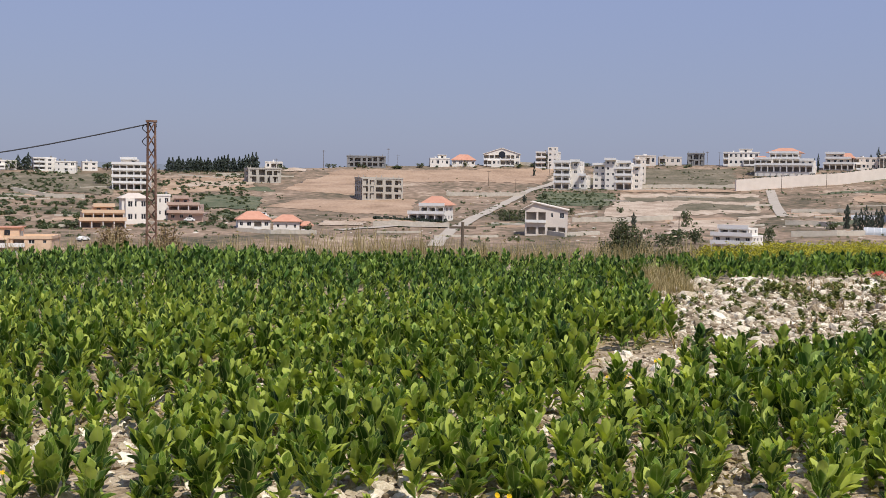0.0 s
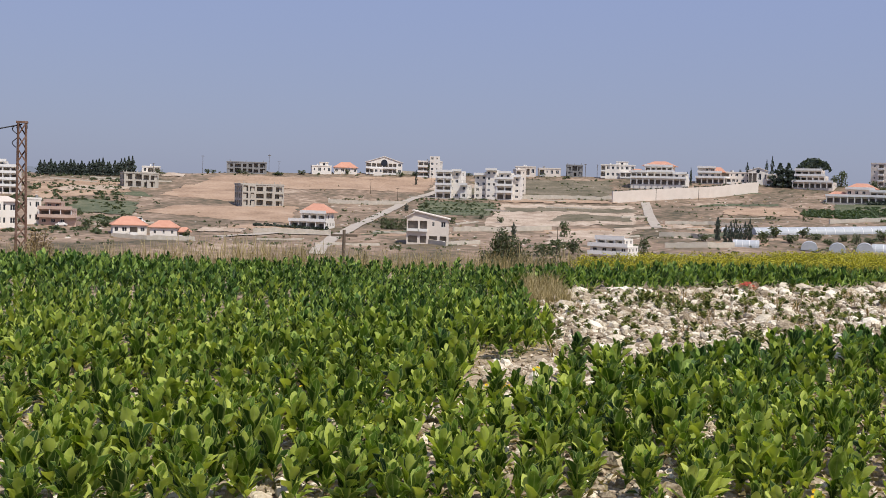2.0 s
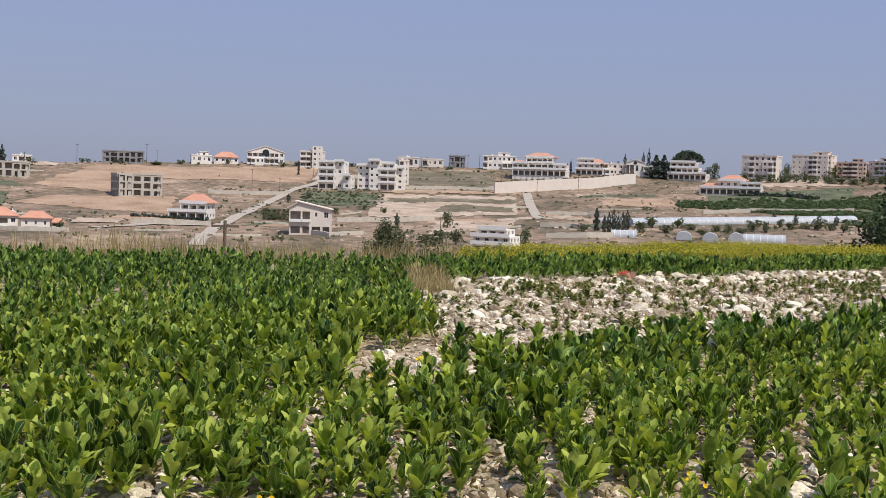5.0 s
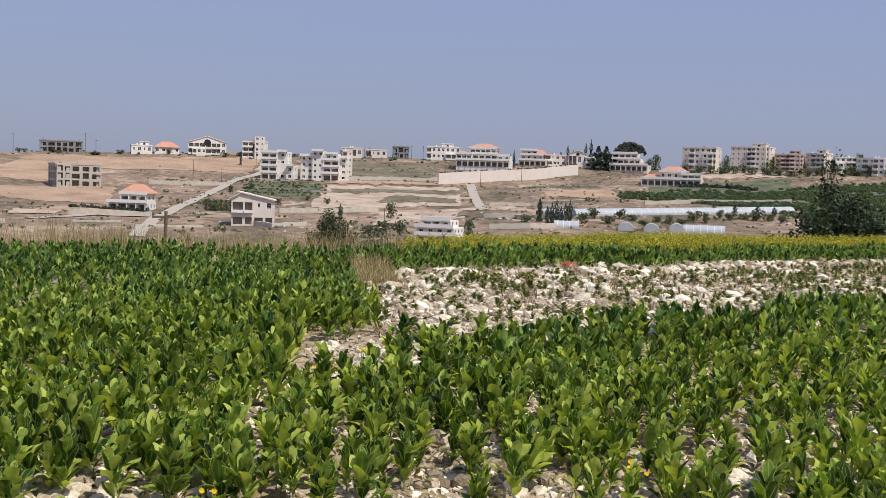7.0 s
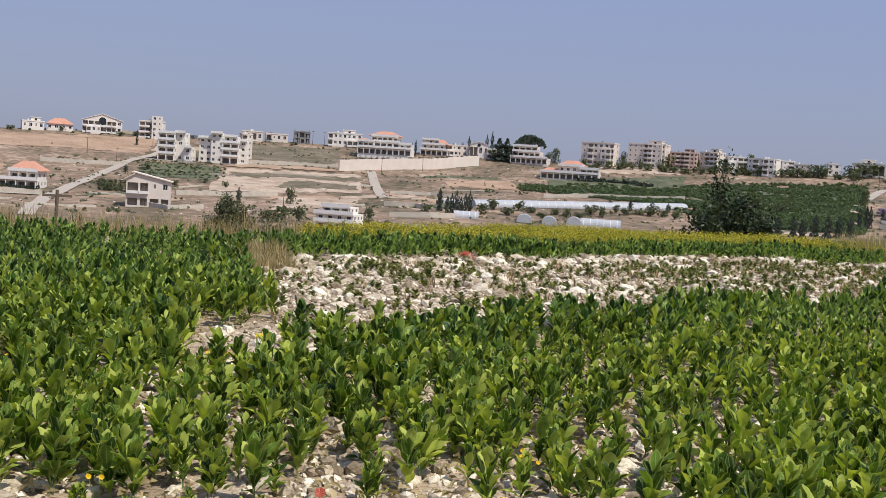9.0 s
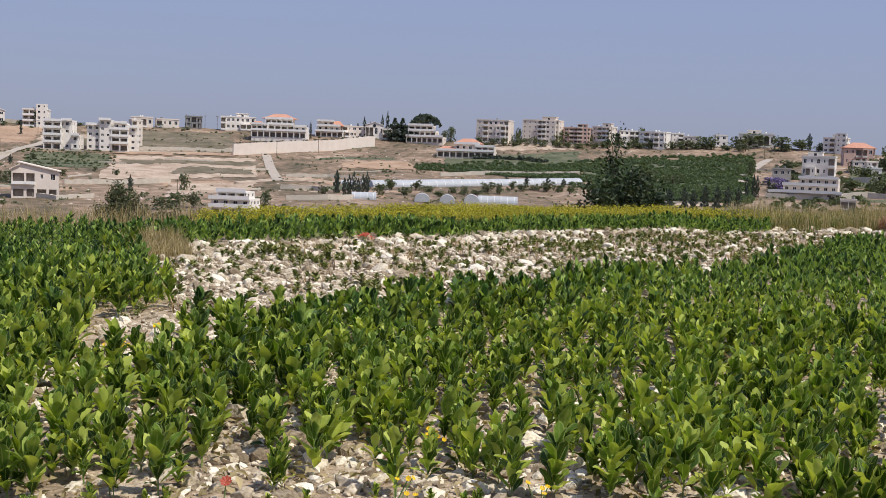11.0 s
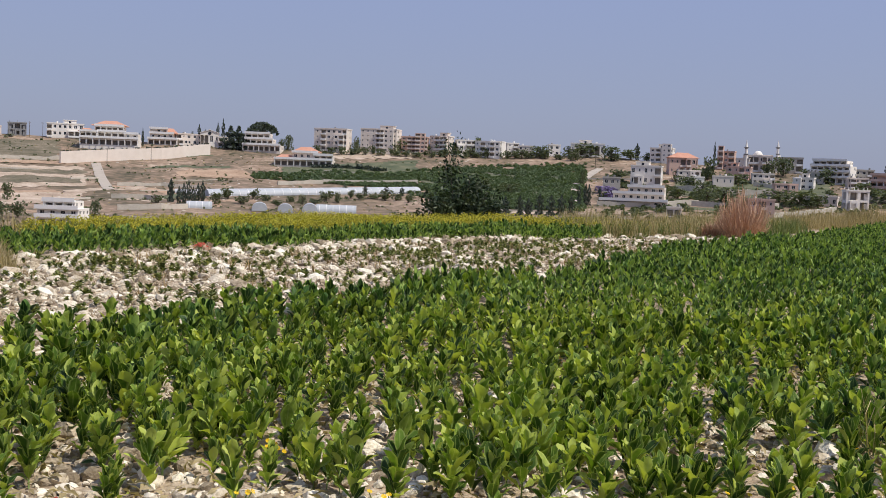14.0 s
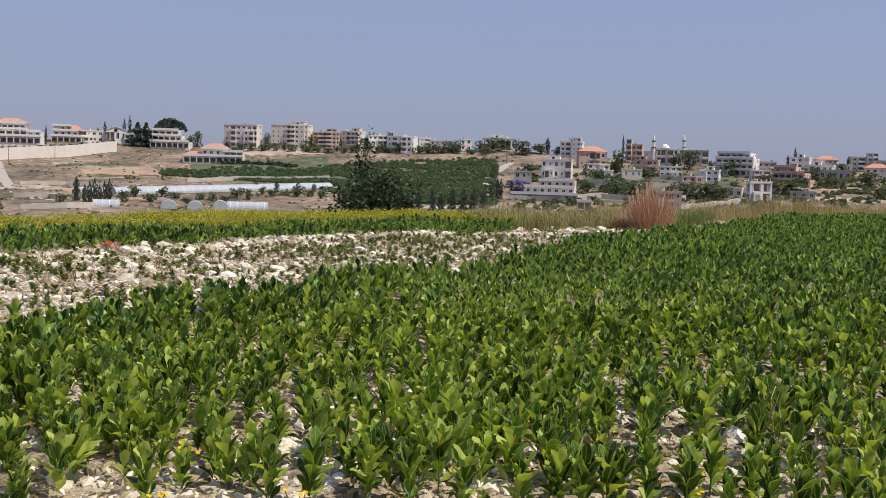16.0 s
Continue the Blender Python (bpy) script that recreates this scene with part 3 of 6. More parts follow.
# leaves turn darker green with distance; rows behind the stones are all dark
for lo, hi, rows in ((0, 12.5, 4), (12.5, 99, 2)):
    shapes = [plant_shape(rows, 0.40) for _ in range(12)]
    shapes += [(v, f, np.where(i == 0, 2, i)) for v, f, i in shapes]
    places = []
    for r, b, x, y in spots[NEAR:]:
        if lo <= r < hi:
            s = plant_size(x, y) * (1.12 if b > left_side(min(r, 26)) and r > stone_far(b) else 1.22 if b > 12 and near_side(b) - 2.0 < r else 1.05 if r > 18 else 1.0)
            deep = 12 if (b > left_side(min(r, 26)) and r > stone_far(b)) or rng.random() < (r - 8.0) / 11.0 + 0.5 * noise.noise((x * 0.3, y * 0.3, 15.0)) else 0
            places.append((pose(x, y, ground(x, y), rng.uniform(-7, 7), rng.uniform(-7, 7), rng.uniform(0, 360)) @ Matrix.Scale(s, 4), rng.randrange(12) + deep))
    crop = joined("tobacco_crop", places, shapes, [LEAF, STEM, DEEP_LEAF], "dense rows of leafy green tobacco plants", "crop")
    across = [np.concatenate([np.tile([1.0, 0.0, 1.0], (len(s[0]) - 4) // 3), np.full(4, 0.4)]) for s in shapes]
    crop.data.attributes.new("across", "FLOAT", "POINT").data.foreach_set("value", np.concatenate([across[k] for _, k in places]).astype(np.float32))


# ---- stones ----
def stone_shape(rng, cuts=1):
    bm = bmesh.new()
    bmesh.ops.create_icosphere(bm, subdivisions=cuts, radius=0.5)
    sx, sy, sz = rng.uniform(0.75, 1.2), rng.uniform(0.6, 1.0), rng.uniform(0.4, 0.75)
    off = rng.uniform(0, 90)
    for v in bm.verts:
        k = 1 + 0.5 * noise.noise(v.co * 2.2 + Vector((off, 0, 0)))
        v.co = Vector((v.co.x * sx * k, v.co.y * sy * k, v.co.z * sz * k))
    v = np.array([tuple(c.co) for c in bm.verts])
    f = np.array([[c.index for c in q.verts] for q in bm.faces])
    bm.free()
    return v, f


stones = [stone_shape(rng, 2 if i < 6 else 1) for i in range(14)]
stone_meshes = [mesh("limestone_rock", v, f, ROCK) for v, f in stones]
dark_meshes = [mesh("dark_rock", v, f, DARK_ROCK) for v, f in stones[6:9]]


def stony(b, r):
    return 9.2 < r < stone_far(b) + 0.3 and b < 49.5 and b > left_side(r) and (r > near_side(b) - 0.6 or b < 12.5)


rocks = []
for _ in range(56000):
    b = rng.uniform(-23, 61)
    r = math.sqrt(rng.uniform(4.4 ** 2, 37 ** 2))
    x, y = spot(b, r)
    if stony(b, r):
        path = r < 14.5 and b < 12.6
        edge = r > stone_far(b) - 1.6 and b > 12.5
        bare = noise.noise((x * 0.5, y * 0.5, 20.0))
        if rng.random() < (0.6 if path else 0.95 + 0.6 * bare):
            rocks.append((r, x, y, rng.lognormvariate(-2.65 if not edge else -1.95, 0.5)))
    elif r < 10:
        if rng.random() < 0.75 + 0.8 * noise.noise((x * 0.9, y * 0.9, 31.0)):
            rocks.append((r, x, y, rng.lognormvariate(-3.1, 0.55)))
    elif r < 14 and rng.random() < 0.1:
        rocks.append((r, x, y, rng.lognormvariate(-2.9, 0.5)))
for _ in range(14000):
    b, r = rng.uniform(8, 49), math.sqrt(rng.uniform(9.5 ** 2, 22 ** 2))
    x, y = spot(b, r)
    if stony(b, r):
        rocks.append((r, x, y, rng.lognormvariate(-3.0, 0.45)))
for _ in range(13000):
    b, r = rng.uniform(-23, 61), math.sqrt(rng.uniform(4.6 ** 2, 9.2 ** 2))
    x, y = spot(b, r)
    if rng.random() < 0.65 + 0.9 * noise.noise((x * 0.9, y * 0.9, 31.0)):
        rocks.append((r, x, y, rng.lognormvariate(-2.95, 0.5)))
rocks.sort()
places = []
near_rocks = 0
for r, x, y, s in rocks:
    s = min(s, 0.32)
    m = pose(x, y, ground(x, y) + 0.12 * s, rng.uniform(-25, 25), rng.uniform(-25, 25), rng.uniform(0, 360)) @ Matrix.Scale(s, 4)
    if near_rocks < 290 and s > 0.055:
        dark = rng.random() < 0.05
        ob = new("dark_rock" if dark else "limestone_rock", rng.choice(dark_meshes) if dark else rng.choice(stone_meshes))
        ob.matrix_basis = m
        tagged(ob, "dark grey rock on stony soil" if dark else "rough pale limestone rock on field soil", "rock", "rocks between the plants")
        near_rocks += 1
    else:
        places.append((m, rng.randrange(6, 14)))
shapes = {k: (stones[k][0], stones[k][1], np.zeros(len(stones[k][1]))) for k in range(14)}
joined("limestone_rubble", places, shapes, [ROCK], "pale limestone rubble strewn over the field", "rubble", smooth=False)


# ---- grasses, weeds and flowers ----
def tuft(rng, blades, tall, spread, width, heads=0, head=0.02):
    """Upright blades from one foot, some with a small flower head."""
    V, F, I = [], [], []
    for i in range(blades):
        t, lean = rng.uniform(0, 6.283), rng.uniform(0.02, spread)
        h = tall * rng.uniform(0.55, 1.0)
        dx, dy = math.cos(t) * lean, math.sin(t) * lean
        bx, by = dx * 0.35, dy * 0.35
        px, py = -math.sin(t) * width / 2, math.cos(t) * width / 2
        n = len(V)
        V += [(bx - px, by - py, -0.02), (bx + px, by + py, -0.02), (bx + dx * 0.4 + px, by + dy * 0.4 + py, h * 0.6), (bx + dx * 0.4 - px, by + dy * 0.4 - py, h * 0.6),
              (bx + dx + px * 0.3, by + dy + py * 0.3, h), (bx + dx - px * 0.3, by + dy - py * 0.3, h)]
        F += [(n, n + 1, n + 2, n + 3), (n + 3, n + 2, n + 4, n + 5)]
        I += [0, 0]
        if i < heads:
            for _ in range(3):
                n = len(V)
                c = Vector((bx + dx, by + dy, h)) + Vector((rng.uniform(-1, 1), rng.uniform(-1, 1), rng.uniform(-1.5, 0.3))) * head
                u = Vector((rng.uniform(-1, 1), rng.uniform(-1, 1), rng.uniform(-0.4, 0.4))).normalized() * head
                w = u.cross(Vector((rng.uniform(-1, 1), rng.uniform(-1, 1), 1)).normalized()) * 0.8
                V += [tuple(c - u), tuple(c - w), tuple(c + u), tuple(c + w)]
                F.append((n, n + 1, n + 2, n + 3))
                I.append(1)
    return np.array(V), np.array(F), np.array(I)


def meadow(name, count, zone, shapes, mats, label, category, b0, b1, r0, r1, size=(0.7, 1.2)):
    places = []
    for _ in range(count):
        b, r = rng.uniform(b0, b1), math.sqrt(rng.uniform(r0 * r0, r1 * r1))
        if zone(b, r):
            x, y = spot(b, r)
            s = rng.uniform(*size) * (1 + 0.35 * noise.noise((x * 0.4, y * 0.4, 50.0)))
            places.append((pose(x, y, ground(x, y), 0, 0, rng.uniform(0, 360)) @ Matrix.Scale(s, 4), rng.randrange(len(shapes))))
    return joined(name, places, shapes, mats, label, category, smooth=False)


meadow("mustard_strip", 30000, lambda b, r: stone_far(b) + 3.2 < r < brow(b) and 13.2 < b < 45 - 6 * rng.random(), [tuft(rng, 6, 0.4, 0.22, 0.008, heads=6, head=0.019) for _ in range(8)],
       [GREENGRASS, MUSTARD], "yellow flowering mustard beyond the tobacco rows", "flowers", 12, 46, 23, 44)
meadow("dry_grass", 10000, lambda b, r: brow(b) - 0.3 < r < brow(b) + 9, [tuft(rng, 6, 0.66, 0.35, 0.009) for _ in range(8)],
       [STRAW], "tall dry straw-coloured grass along the field brow", "grass", -24, 13, 23, 36)
meadow("dry_grass", 17000, lambda b, r: b > 40 and stone_far(b) + 1.5 < r < brow(b) + 7 and not planted(b, r) and (b < 48.5 or r > brow(b) - 4), [tuft(rng, 9, 0.72, 0.35, 0.009) for _ in range(8)],
       [STRAW], "tall dry straw-coloured grass at the field end", "grass", 39, 64, 34, 76, size=(0.35, 1.3))
meadow("green_weeds", 4200, lambda b, r: stone_far(b) + 1.5 < r < brow(b) + 5 and not planted(b, r) and noise.noise((b * 1.3, r * 0.3, 91.0)) > -0.1, [tuft(rng, 9, 0.5, 0.35, 0.014) for _ in range(6)],
       [GREENGRASS], "grey-green wild growth among the dry grass", "weeds", 39, 52, 34, 60, size=(0.4, 1.3))
meadow("green_weeds", 9000, lambda b, r: (brow(b) - 0.2 < r < brow(b) + 6), [tuft(rng, 9, 0.45, 0.3, 0.012) for _ in range(6)],
       [GREENGRASS], "green weeds among the dry grass", "weeds", -24, 64, 23, 72)
weed_shapes = [plant_shape(2, 0.2) for _ in range(8)]
weed_shapes = [(v * np.array([1.9, 1.9, 0.85]), f, i) for v, f, i in weed_shapes]
meadow("stony_weeds", 7500, lambda b, r: stony(b, r) and r > 11.2 and noise.noise((r * 1.1, b * 0.9, 77.0)) > rng.uniform(-0.6, 0.3), [(v, f, i * 0) for v, f, i in weed_shapes],
       [WEED], "low leafy green weeds between the limestone rubble", "weeds", 8, 50, 9.5, 37, size=(0.4, 0.95))
meadow("dry_weeds", 900, lambda b, r: stony(b, r) and r > 11.5, [tuft(rng, 7, 0.16, 0.16, 0.012) for _ in range(6)],
       [DRYLEAF], "withered brown weeds between the limestone rubble", "weeds", 10, 50, 9.5, 37)
meadow("dry_grass", 1100, lambda b, r: left_side(min(r, 24)) - 0.3 < b < left_side(min(r, 24)) + 2.4 and 17.5 < r < 20.5, [tuft(rng, 7, 0.36, 0.22, 0.008) for _ in range(6)],
       [STRAW], "dry yellow grass at the field corner", "grass", 8, 14, 17, 21)
meadow("dry_grass", 9000, lambda b, r: brow(b) - 1.2 < r < brow(b) + 6, [tuft(rng, 8, 1.0, 0.4, 0.012) for _ in range(8)],
       [STRAW], "tall pale straw grass beyond the tobacco", "grass", 51, 64, 48, 76)


def litter(rng):
    """A few curled leaves lying about one foot."""
    V, F, n = [], [], 0
    for _ in range(4):
        v, f = leaf_grid(rng.uniform(0.06, 0.11), rng.uniform(0.025, 0.05), 2, rng.uniform(0.3, 1.2), rng.uniform(0.3, 0.9))
        m = np.array(pose(rng.gauss(0, 0.06), rng.gauss(0, 0.06), rng.uniform(0.02, 0.1), rng.uniform(-30, 50), rng.uniform(-40, 40), rng.uniform(0, 360)))
        V.append(v @ m[:3, :3].T + m[:3, 3])
        F += [tuple(c + n for c in q) for q in f]
        n += len(v)
    return np.concatenate(V), np.array(F), np.zeros(len(F))


meadow("withered_leaves", 3600, lambda b, r: planted(b, r), [litter(rng) for _ in range(10)],
       [STRAW], "withered tan lower leaves at the feet of the tobacco", "leaves", -24, 62, 4.6, 14, size=(0.5, 0.95))


# ---- buildings ----
PANE = {}


def unit_pane():
    """A window of one by one metre: frame and glass, looking along -y."""
    if not PANE:
        bm = bmesh.new()
        for a in ((-0.5, -0.44, 0, 1), (0.44, 0.5, 0, 1), (-0.44, 0.44, 0, 0.06), (-0.44, 0.44, 0.94, 1), (-0.03, 0.03, 0.06, 0.94)):
            boxes(bm, a[0], a[1], -0.04, 0.04, a[2], a[3])
        PANE["frame"] = bpy.data.meshes.new("window_frame")
        bm.to_mesh(PANE["frame"])
        bm.free()
        PANE["frame"].materials.append(TRIM)
        bm = bmesh.new()
        boxes(bm, -0.44, 0.44, -0.01, 0.01, 0.06, 0.94)
        PANE["glass"] = bpy.data.meshes.new("pane")
        bm.to_mesh(PANE["glass"])
        bm.free()
        PANE["glass"].materials.append(GLASS)
    return PANE["frame"], PANE["glass"]


def facade(verts, faces, idx, width, height, openings, place):
    """A wall of openings (x0, x1, z0, z1, depth) that are set back with real reveals; past 1 m deep the back wall has
    shade painted in.
    """
    xs = sorted({-width / 2, width / 2, *(o[0] for o in openings), *(o[1] for o in openings)})
    zs = sorted({0.0, height, *(o[2] for o in openings), *(o[3] for o in openings)})

    def quad(c, k):
        n = len(verts)
        verts.extend(tuple(place @ Vector(p)) for p in c)
        faces.append((n, n + 1, n + 2, n + 3))
        idx.append(k)

    for x0, x1 in zip(xs, xs[1:]):
        for z0, z1 in zip(zs, zs[1:]):
            cx, cz = (x0 + x1) / 2, (z0 + z1) / 2
            if not any(o[0] < cx < o[1] and o[2] < cz < o[3] for o in openings):
                quad([(x0, 0, z0), (x1, 0, z0), (x1, 0, z1), (x0, 0, z1)], 0)
    for x0, x1, z0, z1, d in openings:
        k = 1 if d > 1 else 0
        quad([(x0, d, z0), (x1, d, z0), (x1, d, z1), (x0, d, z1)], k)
        quad([(x0, 0, z0), (x1, 0, z0), (x1, d, z0), (x0, d, z0)], 0)
        quad([(x0, d, z1), (x1, d, z1), (x1, 0, z1), (x0, 0, z1)], 0)
        quad([(x0, 0, z0), (x0, d, z0), (x0, d, z1), (x0, 0, z1)], 0)
        quad([(x1, d, z0), (x1, 0, z0), (x1, 0, z1), (x1, d, z1)], 0)


def hip_roof(w, d, h, over, z, mat, parent, ridge=0.35, name="roof", label="tiled hipped roof"):
    bm = bmesh.new()
    x, y = w / 2 + over, d / 2 + over
    base = [bm.verts.new(c) for c in ((-x, -y, z), (x, -y, z), (x, y, z), (-x, y, z))]
    low = [bm.verts.new((v.co.x, v.co.y, z - 0.25)) for v in base]
    a, b = bm.verts.new((-x * ridge, 0, z + h)), bm.verts.new((x * ridge, 0, z + h))
    for f in ((base[0], base[1], b, a), (base[1], base[2], b), (base[2], base[3], a, b), (base[3], base[0], a), low[::-1]):
        bm.faces.new(f)
    for i in range(4):
        bm.faces.new((low[i], low[(i + 1) % 4], base[(i + 1) % 4], base[i]))
    return part(name, bm, mat, parent, label)


def building(kind, bearing, dist, width, height, storeys, wall, roof, turn, label):
    rng = random.Random(int(bearing * 100) + int(dist))
    x, y = spot(bearing, dist)
    yaw = radians(turn)
    front = width / (math.cos(yaw) + 0.55 * abs(math.sin(yaw)))
    depth = max(5.0, front * 0.62)
    z0 = ground(x, y)
    sink = 2.0
    root = tagged(new(kind), label, kind.replace("_", " "))
    root.matrix_basis = pose(x, y, z0 - sink, 0, 0, -bearing + turn) @ pose(0, depth * 0.35, 0)
    high = height + sink
    fl = height / storeys
    shell = kind.startswith("concrete")
    fr, gl = unit_pane()

    def mass(ox, oy, front, depth, floors, plain=False):
        """One block of the building with its openings, windows and balconies."""
        verts, faces, idx, panes, slabs = [], [], [], [], []
        at, top = pose(ox, oy, 0), sink + fl * floors
        sides = [(pose(0, -depth / 2, 0), front), (pose(front / 2, 0, 0, 0, 0, 90), depth), (pose(0, depth / 2, 0, 0, 0, 180), front), (pose(-front / 2, 0, 0, 0, 0, -90), depth)]
        for s, (m, w) in enumerate(sides):
            ops = []
            bays = max(1, round(w / (3.4 if not shell else 4.4)))
            widths = [rng.uniform(0.8, 1.25) for _ in range(bays)]
            widths = [q * w / sum(widths) for q in widths]
            styles = [rng.choice(["win", "win", "log", "log", "slot"] if kind != "house" else ["win", "win", "log", "slot"]) if s == 0 else rng.choice(["win", "none", "slot"]) for _ in range(bays)]
            if s == 0 and bays > 1 and kind in ("apartment_block", "villa") and "log" not in styles and roof != "shed":
                styles[rng.randrange(bays)] = "log"
            for f in range(floors):
                zb = sink + f * fl
                left = -w / 2
                for bw, st in zip(widths, styles):
                    cx = left + bw / 2
                    left += bw
                    if s == 2 or plain:
                        continue
                    if shell:
                        k = rng.uniform(0.26, 0.41)
                        ops.append((cx - bw * k, cx + bw * k, zb + 0.3, zb + fl * rng.choice([0.72, 0.84]), 2.2))
                    elif roof == "shed" and f == 0 and s == 0:
                        ops.append((cx - bw * 0.38, cx + bw * 0.38, zb + 0.2, zb + fl * 0.62, 1.5))
                    elif st == "log":
                        ops.append((cx - bw * 0.42, cx + bw * 0.42, zb + fl * 0.10, zb + fl * 0.82, 1.5))
                        slabs.append((m, cx, bw * 0.96, zb))
                    elif st != "none":
                        ww, wh = (min(1.9, bw * 0.5), fl * 0.46) if st == "win" else (min(0.8, bw * 0.25), fl * 0.34)
                        z1 = zb + fl * (0.34 if st == "win" else 0.42)
                        ops.append((cx - ww / 2, cx + ww / 2, z1, z1 + wh, 0.28))
                        panes.append((m, cx, z1, ww, wh))
            facade(verts, faces, idx, w, top, ops, m)
        n = len(verts)
        verts += [(-front / 2, -depth / 2, top), (front / 2, -depth / 2, top), (front / 2, depth / 2, top), (-front / 2, depth / 2, top)]
        faces.append((n, n + 1, n + 2, n + 3))
        idx.append(0)
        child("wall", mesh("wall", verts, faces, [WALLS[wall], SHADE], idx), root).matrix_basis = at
        for m, cx, zz, ww, wh in panes:
            win = child("window", fr, root)
            win.matrix_basis = at @ m @ pose(cx, 0.2, zz) @ Matrix.Diagonal((ww, 1, wh, 1))
            child("pane", gl, win, "dark glass")
        for m, cx, w, zb in slabs:
            bm = bmesh.new()
            boxes(bm, cx - w / 2, cx + w / 2, -1.1, 0.05, zb - 0.12, zb + 0.12)
            boxes(bm, cx - w / 2, cx + w / 2, -1.1, -0.98, zb + 0.12, zb + 0.95)
            for e in (-1, 1):
                boxes(bm, cx + e * (w / 2 - 0.06) - 0.06, cx + e * (w / 2 - 0.06) + 0.06, -0.98, 0.05, zb + 0.12, zb + 0.95)
            bm.transform(at @ m)
            part("balcony", bm, TRIM if wall != "rose" else WALLS["cream"], root, "pale balcony with solid parapet")

    mass(0, 0, front, depth, storeys)
    if front > 9 and storeys > 1 and roof not in ("shed", "gablebay") and not (kind == "concrete_skeleton"):
        side = rng.choice((-1, 1))
        wide = front * rng.uniform(0.3, 0.42)
        up = storeys + (1 if roof in ("flat", "boxes") and storeys > 2 and rng.random() < 0.35 else -1 if rng.random() < 0.4 else 0)
        mass(side * (front / 2 - wide / 2 - rng.uniform(0.3, 0.12 * front)), -depth / 2 - 0.6, wide, 3.0, max(1, up) if up != storeys else storeys)
    if roof in ("flat", "boxes", "dome", "frame", "gablebay"):
        bm = bmesh.new()
        t, o = 0.25, 0.2
        for a in ((-front / 2 - o, front / 2 + o, -depth / 2 - o, -depth / 2 + t), (-front / 2 - o, front / 2 + o, depth / 2 - t, depth / 2 + o), (-front / 2 - o, -front / 2 + t, -depth / 2 + t, depth / 2 - t), (front / 2 - t, front / 2 + o, -depth / 2 + t, depth / 2 - t)):
            boxes(bm, a[0], a[1], a[2], a[3], high - 0.2, high + 0.55)
        part("parapet", bm, WALLS[wall], root)
        if not shell:
            for _ in range(rng.randint(1, 2)):
                bm = bmesh.new()
                cx, cy = rng.uniform(-0.3, 0.3) * front, rng.uniform(-0.2, 0.25) * depth
                bmesh.ops.create_cone(bm, segments=12, radius1=0.55, radius2=0.55, depth=1.3, cap_ends=True, matrix=pose(cx, cy, high + 0.9))
                part("water_tank", bm, rng.choice([TRIM, WALLS["grey"]]), root, "rooftop water tank")
        else:
            for i in range(3):
                for j in range(2):
                    bm = bmesh.new()
                    cx, cy = (-0.42 + 0.42 * i) * front, (-0.4 + 0.8 * j) * depth
                    boxes(bm, cx - 0.15, cx + 0.15, cy - 0.15, cy + 0.15, high + 0.5, high + 1.6)
                    part("column_stub", bm, WALLS[wall], root)
    if roof == "boxes":
        w2, d2, h2 = front * rng.uniform(0.3, 0.45), depth * 0.5, 2.4
        cx = rng.uniform(-0.22, 0.22) * front
        bm = bmesh.new()
        boxes(bm, cx - w2 / 2, cx + w2 / 2, -d2 / 2, d2 / 2, high - 0.1, high + h2)
        part("rooftop_room", bm, WALLS[wall], root)
        bm = bmesh.new()
        boxes(bm, cx - w2 / 2 - 0.4, cx + w2 / 2 + 0.4, -d2 / 2 - 0.4, d2 / 2 + 0.4, high + h2, high + h2 + 0.3)
        part("roof_slab", bm, TILE if wall in ("peach", "pink") else WALLS[wall], root)
        bm = bmesh.new()
        boxes(bm, cx - 0.7, cx + 0.7, -d2 / 2 - 0.05, -d2 / 2 + 0.02, high + 0.5, high + 1.9)
        part("door", bm, GLASS, root, "dark rooftop door")
    elif roof in ("hipred", "hip"):
        hip_roof(front, depth, min(3.6, depth * (0.4 if kind in ('villa', 'bungalow') else 0.3)), 0.7, high + 0.25, TILE if roof == "hipred" else PALE_TILE, root)
    elif roof == "gable":
        bm = bmesh.new()
        x, y, h, o = front / 2, depth / 2, front * 0.16, 0.5
        for s in (-1, 1):
            v = [bm.verts.new(c) for c in ((0, -y - o, high + h), (s * (x + o), -y - o, high - 0.2), (s * (x + o), y + o, high - 0.2), (0, y + o, high + h))]
            u = [bm.verts.new(c.co + Vector((0, 0, 0.3))) for c in v]
            for f in (v, u, (v[0], v[1], u[1], u[0]), (v[1], v[2], u[2], u[1]), (v[2], v[3], u[3], u[2])):
                bm.faces.new(f)
        part("roof", bm, WALLS["white"], root, "pale gabled roof")
        for yy in (-y, y):
            bm = bmesh.new()
            bm.faces.new([bm.verts.new(c) for c in ((-x, yy, high), (x, yy, high), (0, yy, high + h))])
            part("gable", bm, WALLS[wall], root)
        bm = bmesh.new()
        bmesh.ops.create_cone(bm, segments=20, radius1=front * 0.09, radius2=front * 0.09, depth=0.3, cap_ends=True, matrix=pose(0, -y - 0.02, high - 0.3, 90))
        part("arched_window", bm, GLASS, root, "dark arched window")
    elif roof == "shed":
        bm = bmesh.new()
        x, y, o = front / 2, depth / 2, 0.7
